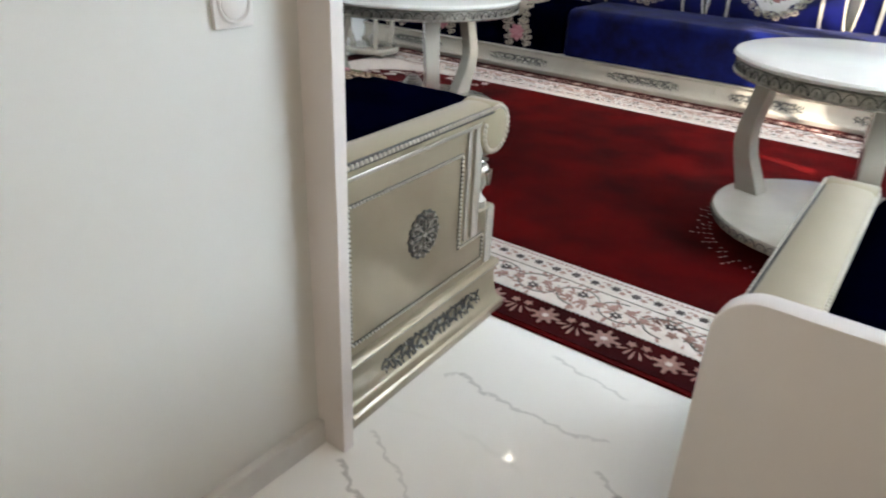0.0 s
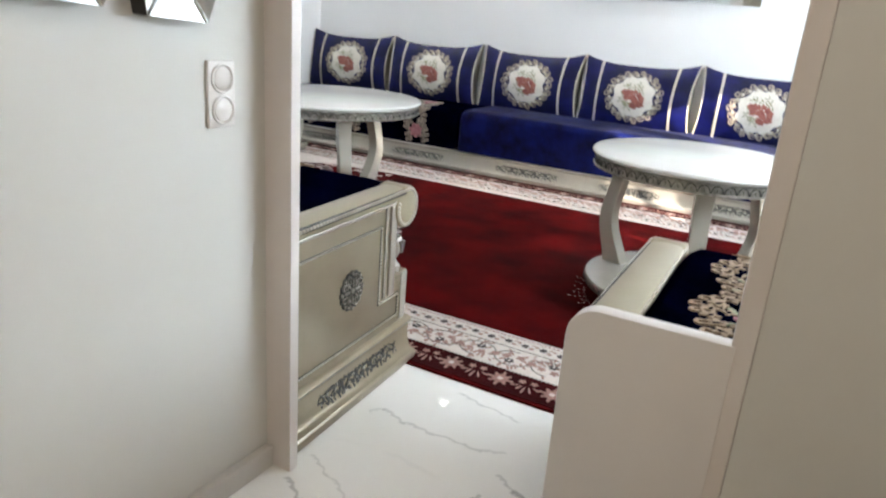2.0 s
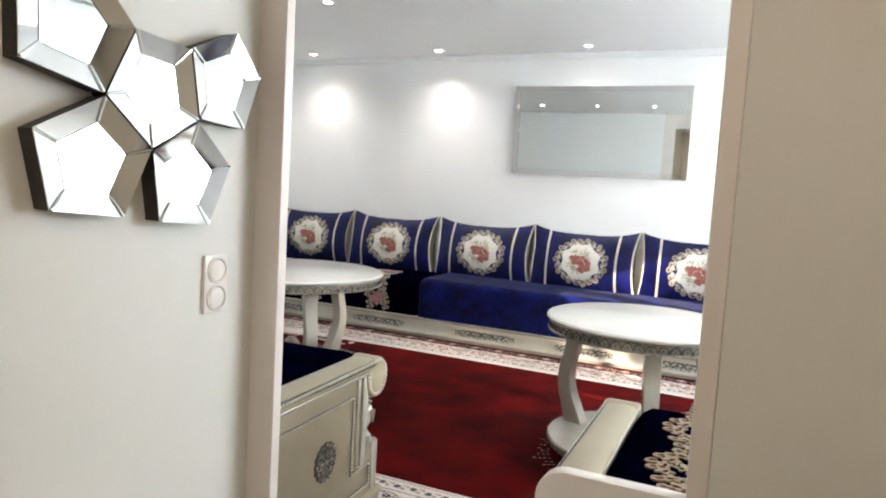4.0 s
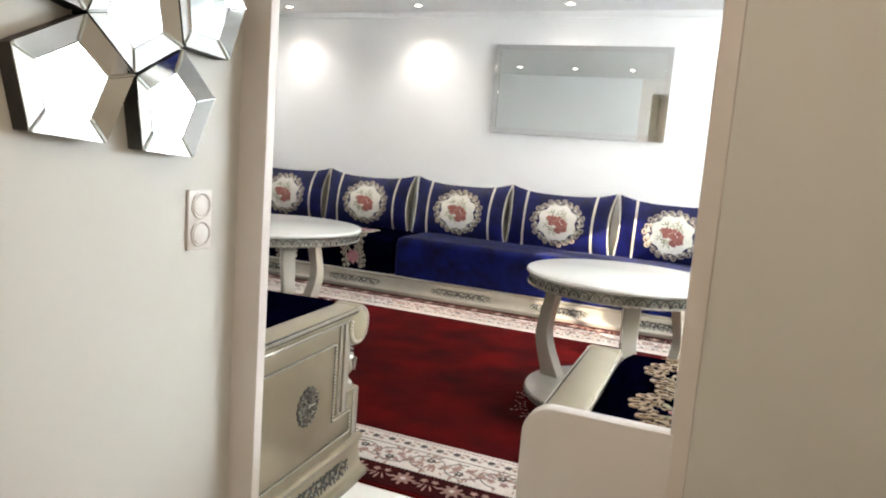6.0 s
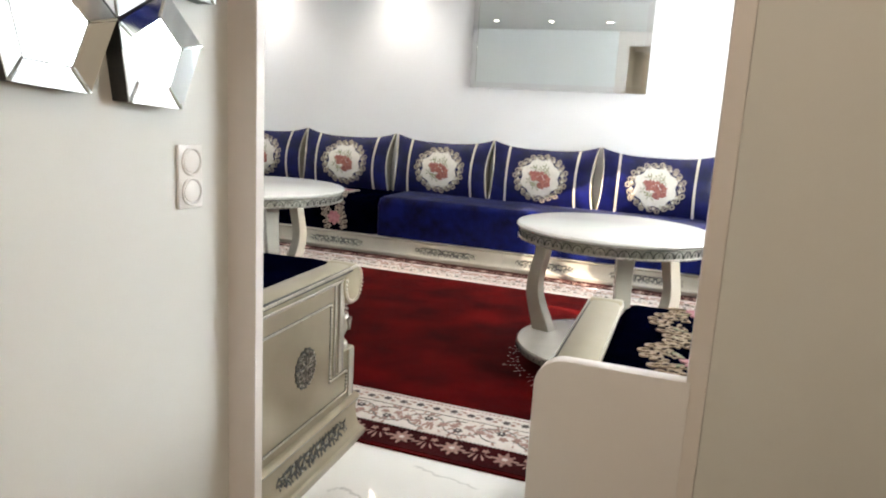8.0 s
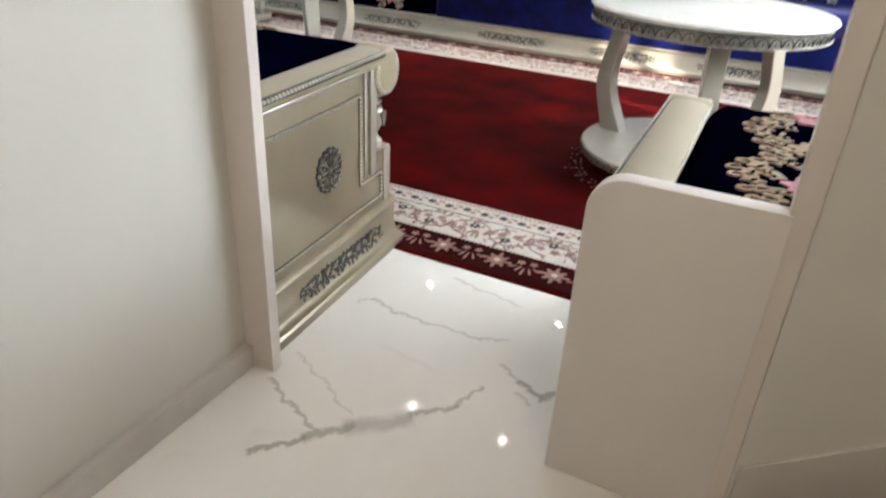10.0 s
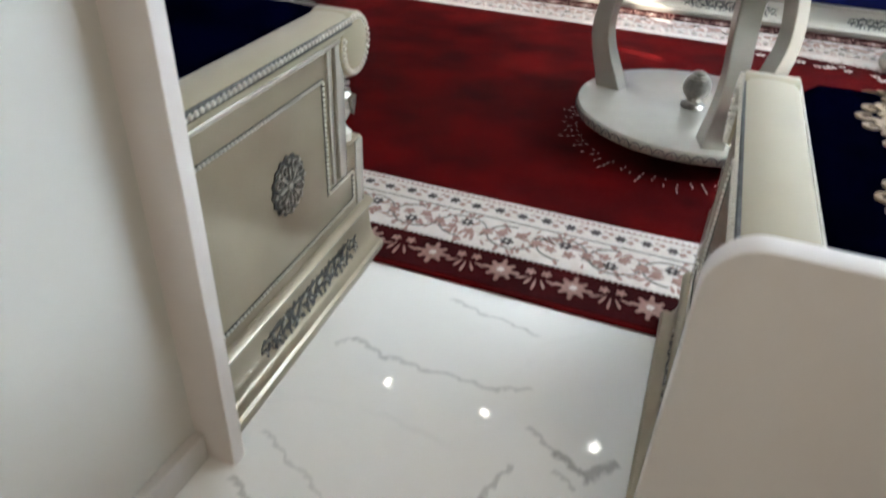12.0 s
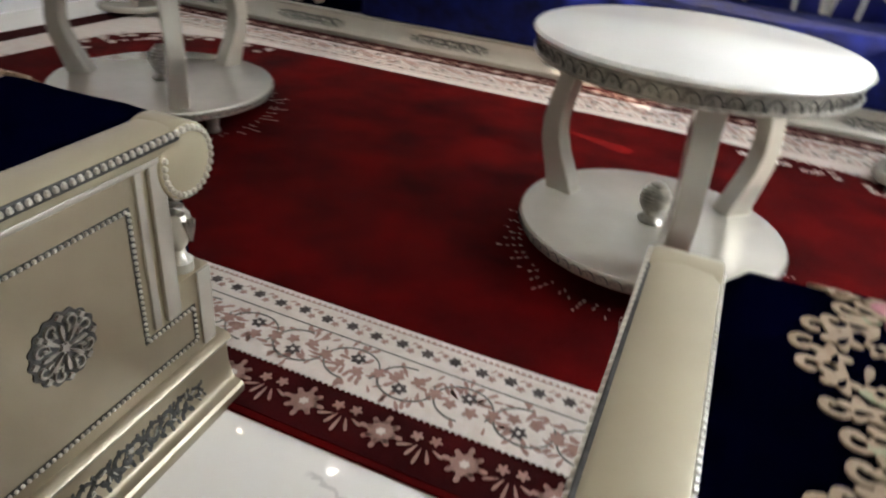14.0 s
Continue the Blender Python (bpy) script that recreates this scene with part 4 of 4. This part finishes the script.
def border_run(x0, x1, flip):
    """Motifs of one long border; flip mirrors it to the far side."""
    Y = (lambda y: RY0 + y) if not flip else (lambda y: RY1 - y)
    rng = random.Random(21)
    suns, stars, sprigs, dots = [], [], [], []
    pitch = 0.2105
    n0 = math.floor((x0 - 0.129) / pitch) + 1
    n1 = math.floor((x1 - 0.129) / pitch)
    for k in range(n0, n1 + 1):
        x, y = 0.129 + k * pitch, 0.105
        for i in range(8):
            a = i * math.pi / 4
            suns.append([(u, Y(v)) for u, v in leaf(x + 0.020 * math.cos(a), y + 0.020 * math.sin(a), 0.028 if i % 2 else 0.036, 0.020, a)])
        suns.append([(u, Y(v)) for u, v in blossom(x, y, 0.040, 8, 0.14)])
        stars.append([(u, Y(v)) for u, v in blossom(x, y, 0.013, 6, 0.15)])
        xm = x + pitch / 2
        for i, (du, dv) in enumerate(((-0.024, 0.028), (0.022, 0.032))):
            sprigs.append([(u, Y(v)) for u, v in blossom(xm + du, y + dv, 0.017, 5, 0.25)])
        for du, dv, ln, a in ((-0.012, 0.005, 0.045, -1.9), (0.012, 0.0, 0.045, -1.1), (0.0, 0.0, 0.055, -1.57), (-0.022, 0.0, 0.04, 3.6), (0.024, 0.004, 0.035, -0.4)):
            sprigs.append([(u, Y(v)) for u, v in leaf(xm + du, y + dv, ln, 0.013, a)])
    woven("star_flower_pattern", suns, "dark", ROSEWOOL, "rose and taupe woven star flowers")
    woven("heart_pattern", stars, "dark", IVORY, "", 0.002)
    woven("sprig_pattern", sprigs, "dark", ROSEWOOL, "taupe woven sprigs")
    # fine toothed edges of the ivory band
    teeth = []
    x = x0
    while x < x1:
        teeth.append([(u, Y(v)) for u, v in blossom(x, 0.187, 0.0085, 4, 0.2)])
        x += 0.0165
    woven("edge_pattern", teeth, "dark", IVORY, "", 0.0018)
    vines, buds, darkb, leaves = [], [], [], []
    p2 = 0.158
    n0, n1 = math.floor(x0 / p2) + 1, math.floor(x1 / p2)
    for k in range(n0, n1):
        x, y = k * p2, 0.280
        side = 1 if k % 2 else -1
        arc = [(x + 0.076 * math.cos(a), y + 0.062 * math.sin(a)) for a in [side * (-0.5 + 5.3 * i / 23) for i in range(24)]]
        vines.append([(u, Y(v)) for u, v in ribbon(arc, 0.0055, 0.7)])
        darkb.append([(u, Y(v)) for u, v in blossom(x + 0.006 * side, y + 0.026 * side, 0.0225, 6, 0.2)])
        buds.append([(u, Y(v)) for u, v in blossom(x - 0.03, y - 0.014 * side, 0.019, 5, 0.22)])
        buds.append([(u, Y(v)) for u, v in blossom(x + 0.026, y - 0.020 * side, 0.021, 5, 0.22)])
        buds.append([(u, Y(v)) for u, v in blossom(x + 0.079, y, 0.021, 5, 0.22)])
        for i in range(22):
            a = rng.uniform(0, 6.28)
            q = rng.uniform(0.015, 0.070)
            leaves.append([(u, Y(v)) for u, v in leaf(x + q * math.cos(a), y + q * math.sin(a), 0.036, 0.017, a + rng.uniform(-1, 1))])
        for i in range(3):
            leaves.append([(u, Y(v)) for u, v in leaf(x + 0.079 + rng.uniform(-0.02, 0.02), y + rng.choice((-1, 1)) * rng.uniform(0.035, 0.065), 0.026, 0.012, rng.uniform(0, 6.28))])
    woven("vine_pattern", vines, "ivory", GREYWOOL, "grey-green winding vine")
    woven("dark_flower_pattern", darkb, "ivory", CHARWOOL, "charcoal woven flowers", 0.0018)
    woven("bud_pattern", buds, "ivory", ROSEWOOL, "rose woven buds", 0.0015)
    woven("leaf_pattern", leaves, "ivory", ROSEWOOL, "taupe woven leaves", 0.001)
    woven("heart_pattern", [[(u, Y(v)) for u, v in blossom(k * p2 + 0.006 * (1 if k % 2 else -1), 0.280 + 0.026 * (1 if k % 2 else -1), 0.006, 5, 0.1)] for k in range(n0, n1)], "ivory", IVORY, "", 0.0024)
    # narrow inner strip: two guard lines and a row of small flowers
    lines = []
    for yy in (0.366,):
        lines.append([(x0, Y(yy)), (x1, Y(yy)), (x1, Y(yy + 0.004)), (x0, Y(yy + 0.004))])
    woven("guard_pattern", lines, "ivory", GREYWOOL, "grey guard lines")
    small, pale = [], []
    p3 = 0.0785
    for k in range(math.floor(x0 / p3) + 1, math.floor(x1 / p3)):
        x = k * p3
        small.append([(u, Y(v)) for u, v in blossom(x, 0.415 + 0.006 * (k % 2), 0.0195, 6, 0.2)])
        pale.append([(u, Y(v)) for u, v in blossom(x + p3 * 0.40, 0.405, 0.0125, 5, 0.25)])
        pale.append([(u, Y(v)) for u, v in blossom(x + p3 * 0.58, 0.432, 0.0105, 5, 0.25)])
        pale.append([(u, Y(v)) for u, v in leaf(x + 0.02, 0.43, 0.02, 0.008, 0.8)])
    woven("small_flower_pattern", small, "ivory", CHARWOOL, "small charcoal flowers")
    woven("small_bud_pattern", pale, "ivory", ROSEWOOL, "")
    teeth = []
    x = x0 + 0.3
    while x < x1 - 0.3:
        teeth.append([(u, Y(v)) for u, v in ((x, 0.462), (x + 0.016, 0.462), (x + 0.008, 0.474))])
        x += 0.0185
    woven("inner_edge_pattern", teeth, "ivory", ROSEWOOL, "")


border_run(RX0 + 0.2, RX1 - 0.2, False)
border_run(RX0 + 0.2, RX1 - 0.2, True)

# sprays of flowers along the rounded corners of the field and under the round tables
rng = random.Random(8)
spray, heart = [], []
for k in range(150):
    a = 2 * math.pi * k / 150
    c, s = math.cos(a), math.sin(a)
    if abs(s) ** 0.4 > 0.985:
        continue
    for q in (0.0, 0.07, 0.14):
        u = FCX + (FA - q + rng.uniform(-0.03, 0.03)) * math.copysign(abs(c) ** 0.4, c)
        v = FCY + (FB - q * 0.8 + rng.uniform(-0.03, 0.03)) * math.copysign(abs(s) ** 0.4, s)
        if rng.random() < 0.55 + 0.4 * (q == 0):
            spray.append(blossom(u, v, rng.uniform(0.02, 0.034), 5, 0.3, rng.uniform(0, 1)))
            heart.append(blossom(u, v, 0.009, 5, 0.1))
for cx, cy, grow in ((0.729, 2.09, 0.0), (-1.605, 2.285, 0.053)):
    for k in range(66):
        a = 2 * math.pi * (k + rng.uniform(-0.2, 0.2)) / 66
        for q in (0.43, 0.455, 0.48, 0.505)[:2 + k % 3]:
            if rng.random() < 0.8:
                spray.append(leaf(cx + (q + grow) * math.cos(a), cy + (q + grow) * math.sin(a), rng.uniform(0.012, 0.022), 0.0065, a + rng.uniform(-0.3, 0.3)))
woven("spray_pattern", spray, "field", IVORY, "ivory flower sprays on the red field")
woven("spray_heart_pattern", heart, "field", ROSEWOOL, "", 0.002)

# ---- carving on the tables' rims ----
def rim_arches(table, r, z0, z1, n, name):
    shapes = []
    for k in range(n):
        a0 = 2 * math.pi * k / n
        w = 2 * math.pi / n
        arch = [(a0 + w * (0.5 + 0.46 * math.cos(b)), z0 + (z1 - z0) * math.sin(b)) for b in [math.pi * i / 8 for i in range(9)]]
        path = [(a * r, z) for a, z in arch]
        shapes.append(ribbon(path, 0.0034, 0.8))
        shapes.append(leaf(r * (a0 + w * 0.5), z0 + 0.003, (z1 - z0) * 0.5, 0.004, math.pi / 2))
    on = lambda u, v, h: ((r + h) * math.cos(u / r), (r + h) * math.sin(u / r), v)
    return part(name, emboss(shapes, on, 0.0022, -0.004), PATINA_AND_SHADE, table, "engraved dark arches")


for t, r_top, r_base, n in ((table_a, 0.495, BASE_A, 58), (table_b, 0.60, 0.505, 70)):
    rim_arches(t, r_top - 0.0165, TOP_A - 0.069, TOP_A - 0.038, n, "engraved_band")
    rim_arches(t, r_base, 0.102, 0.125, n + 6, "engraved_band")

# ---- faceted wall mirror group in the hallway ----
def facet_mirror(corners, label):
    cy = sum(p[0] for p in corners) / len(corners)
    cz = sum(p[1] for p in corners) / len(corners)
    m = thing("pentagon_mirror", label, "mirror", "pentagon mirrors", pose(HALL_X, cy, cz))
    out = [(y - cy, z - cz) for y, z in corners]
    q = 0.60
    n = len(out)
    bk = bmesh.new()
    rows = [[bk.verts.new((x, y * k, z * k)) for y, z in out] for x, k in ((0.0, 0.985), (0.0435, 0.995), (0.0315, q))]
    for a, b in zip(rows, rows[1:]):
        for i in range(n):
            bk.faces.new((a[i], a[(i + 1) % n], b[(i + 1) % n], b[i]))
    bk.faces.new(rows[0])
    bk.faces.new(rows[2])
    part("backing", bk, BLACK, m, "black wooden dished backing")
    for i in range(n):
        (ya, za), (yb, zb) = out[i], out[(i + 1) % n]
        g = 0.006
        bm = bmesh.new()
        ca, cb = (ya + (yb - ya) * g, za + (zb - za) * g), (yb + (ya - yb) * g, zb + (za - zb) * g)
        quad = [(0.047, *ca), (0.047, *cb), (0.035, cb[0] * q, cb[1] * q), (0.035, ca[0] * q, ca[1] * q)]
        top = [bm.verts.new(p) for p in quad]
        low = [bm.verts.new((p[0] - 0.003, p[1], p[2])) for p in quad]
        bm.faces.new(top)
        for k in range(4):
            bm.faces.new((low[k], low[(k + 1) % 4], top[(k + 1) % 4], top[k]))
        part("facet", bm, BEVEL, m, "tilted mirror facet")
    for y, z in out:
        strip = tube([(0.0485, y * 0.985, z * 0.985), (0.0365, y * q, z * q)], 0.0032, 6, up=(1, 0, 0))
        part("mitre_strip", strip, MIRROR, m, "narrow mirrored strip over a mitre")
    part("glass", plate([(y * (q - 0.015), z * (q - 0.015)) for y, z in out], 0.0035, 'x', 0.0318, 0.001), MIRROR, m, "flat mirror pane")
    return m


PENTS = (
    ((-0.693, 1.433), (-0.541, 1.511), (-0.423, 1.411), (-0.492, 1.266), (-0.659, 1.280)),
    ((-0.419, 1.408), (-0.287, 1.485), (-0.179, 1.387), (-0.247, 1.244), (-0.396, 1.254)),
    ((-0.539, 1.515), (-0.421, 1.415), (-0.289, 1.491), (-0.317, 1.646), (-0.466, 1.659)),
    ((-0.312, 1.651), (-0.169, 1.714), (-0.079, 1.619), (-0.133, 1.483), (-0.284, 1.494)),
    ((-0.720, 1.555), (-0.544, 1.516), (-0.471, 1.660), (-0.580, 1.769), (-0.723, 1.703)),
)
SW_Y, SW_Z = -0.148, 1.085
for corners in PENTS:
    facet_mirror([(y + 0.027, z - 0.003) for y, z in corners], "pentagon mirror with faceted silver rim and black edge")

# ---- double light switch ----
sw = thing("light_switch", "white double light switch plate on beige wall", "light switch", at=pose(HALL_X, SW_Y, SW_Z))
part("plate", plate([(-0.041, -0.0755), (0.041, -0.0755), (0.041, 0.0755), (-0.041, 0.0755)], 0.009, 'x', 0.0, 0.004), SWITCH, sw, "", True)
for dz in (0.0355, -0.0355):
    ring = bmesh.new()
    merge(ring, lathe([(0.0335, 0.008), (0.0335, 0.0125), (0.031, 0.0145), (0.028, 0.0125), (0.0275, 0.0095)], 36), Matrix.Translation((0, 0, dz)) @ pose(0, 0, 0, 0, 90, 0))
    rg = part("ring", ring, SWITCH, sw, "", True)
    key = bmesh.new()
    merge(key, lathe([(0.026, 0.008), (0.026, 0.012), (0.024, 0.0135), (0.001, 0.0142)], 36), Matrix.Translation((0, 0, dz)) @ pose(0, 0, 0, 0, 90, 0))
    part("rocker", key, SWITCH, rg, "", True)

# ---- bevel strips of the big mirror ----
for x0, x1, z0, z1 in ((-0.785, 0.785, 0.35, 0.40), (-0.785, 0.785, -0.40, -0.35), (-0.785, -0.735, -0.347, 0.347), (0.735, 0.785, -0.347, 0.347)):
    bm = box(x0 + 0.001, x1 - 0.001, -0.020, -0.0125, z0, z1)
    for v in bm.verts:
        if v.co.y < -0.016:
            if z1 - z0 < 0.1:
                if abs(v.co.z) > 0.39:
                    v.co.y = -0.0175
            elif abs(v.co.x) > 0.77:
                v.co.y = -0.0175
    part("bevel", bm, BEVEL, wall_mirror, "tilted border strip")

# ---- ceiling spots ----
GLOW = bpy.data.materials.new("spot_glow")
GLOW.use_nodes = True
GLOW.node_tree.nodes["Principled BSDF"].inputs["Emission Color"].default_value = (1.0, 0.93, 0.82, 1)
GLOW.node_tree.nodes["Principled BSDF"].inputs["Emission Strength"].default_value = 9
spot = thing("ceiling_spot", "small round recessed ceiling spotlight with white ring", "ceiling light", "ceiling spots", pose(-0.95, 2.75, CEILING))
part("ring", lathe([(0.030, -0.004), (0.034, -0.008), (0.042, -0.006), (0.045, 0.0), (0.030, 0.0)], 28), SWITCH, spot, "", True)
part("lens", lathe([(0.028, -0.006), (0.029, -0.001)], 24), GLOW, spot, "glowing lens")
ROW = (-3.33, -2.54, -1.75, -0.16, 0.64, 1.43, 2.22)
# the y 1.0 row is unseen, added to brighten the floor near the opening
SPOTS = [(x, 2.75) for x in ROW] + [(x, 1.0) for x in ROW + (-0.95,)] + [(x, 4.48) for x in (-3.12, -1.70, -0.28, 1.14, 2.56)]
for x, y in SPOTS:
    copy_thing(spot, pose(x, y, CEILING))
for x, y in SPOTS + [(-0.95, 2.75)]:
    power = 6.5 if y > 4 else (1.5 if y > 2 else 1.6)
    lamp("spot_light", 'SPOT', look((x, y, CEILING - 0.02), (x, y + (0.03 if y > 4 else 0), 0)), power, (0.97, 0.98, 1.0), spot_size=radians(124 if y > 4 else 96), spot_blend=1.0, shadow_soft_size=0.04)

# ---- shallow plaster step round the ceiling ----
bm = box(LEFT, RIGHT, BACK - 0.035, BACK, CEILING - 0.055, CEILING, 0.004)
setting("cornice", bm, CEIL, "plain white plaster cornice", "trim")

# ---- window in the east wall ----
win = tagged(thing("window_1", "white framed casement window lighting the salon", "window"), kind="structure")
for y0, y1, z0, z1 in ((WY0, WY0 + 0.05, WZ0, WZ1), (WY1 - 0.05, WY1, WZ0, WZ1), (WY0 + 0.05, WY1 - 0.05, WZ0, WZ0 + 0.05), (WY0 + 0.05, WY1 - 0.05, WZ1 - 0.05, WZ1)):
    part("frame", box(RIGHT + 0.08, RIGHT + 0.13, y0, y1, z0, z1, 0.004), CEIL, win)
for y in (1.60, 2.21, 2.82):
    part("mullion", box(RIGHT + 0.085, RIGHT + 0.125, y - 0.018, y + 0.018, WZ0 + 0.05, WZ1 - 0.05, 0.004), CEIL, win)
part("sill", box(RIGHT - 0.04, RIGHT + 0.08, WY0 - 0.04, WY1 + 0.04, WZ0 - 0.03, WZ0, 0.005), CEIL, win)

# ---- stair foot beside the opening ----
stair = thing("stair", "low dark stone step with cream side beside the partition", "stair")
part("step", box(1.215, HALL_FAR - 0.01, -0.85, NEAR - 0.012, 0.0, 0.125, 0.004), PANEL, stair, "cream painted step")
part("tread", box(1.235, HALL_FAR - 0.012, -0.86, NEAR - 0.03, 0.126, 0.150, 0.005), DARKSTONE, stair, "dark stone tread")
skirt = [(1.19, 0.0), (1.19, 0.19), (1.28, 0.26), (2.2, 0.98), (2.28, 0.98), (2.28, 0.0)]
setting("stair_skirting", plate(skirt, 0.010, 'y', NEAR - 0.0105, 0.002), SKIRT, "stone skirting that climbs with the stair", "trim")

# ---- sheer curtains ----
def curtain(y0, y1, label, lift=0.0):
    """One panel of sheer cloth; lift draws its first lower edge aside."""
    c = thing("curtain", label, "curtain", "sheer curtains", pose(RIGHT - 0.09, 0, 0))
    bm = bmesh.new()
    n = int((y1 - y0) / 0.012)
    rows = []
    for z, swell, pull in ((0.55, 1.2, 1.0), (1.34, 0.9, 0.0), (2.40, 0.7, 0.0)):
        row = []
        for i in range(n + 1):
            y = y0 + (y1 - y0) * i / n
            w = 0.030 * math.sin(y * 2 * math.pi / 0.13) + 0.010 * math.sin(y * 2 * math.pi / 0.049)
            row.append(bm.verts.new((w * swell, y + lift * pull * (1 - i / n) ** 3, z)))
        rows.append(row)
    for low, high in zip(rows, rows[1:]):
        for i in range(n):
            bm.faces.new((low[i], low[i + 1], high[i + 1], high[i]))
    part("cloth", bm, SHEER, c, "", True)
    part("rod", tube([(0, y0 - 0.02, 2.41), (0, y1 + 0.02, 2.41)], 0.012, 10, up=(0, 0, 1)), SILVER, c, "", True)
    return c


# panel edges are set so the sun patches land on rail, rug and cushions
curtain(0.95, 1.98, "white sheer curtain hanging before the salon window")
# lower edge lifted to let a wedge of sun onto the rug
curtain(1.985, 2.78, "white sheer curtain with its lower edge drawn aside", 0.38)
# unseen panel, added to cut off the sun beside the rail patch
curtain(3.0, 3.32, "narrow white sheer curtain added to block sun at the window")
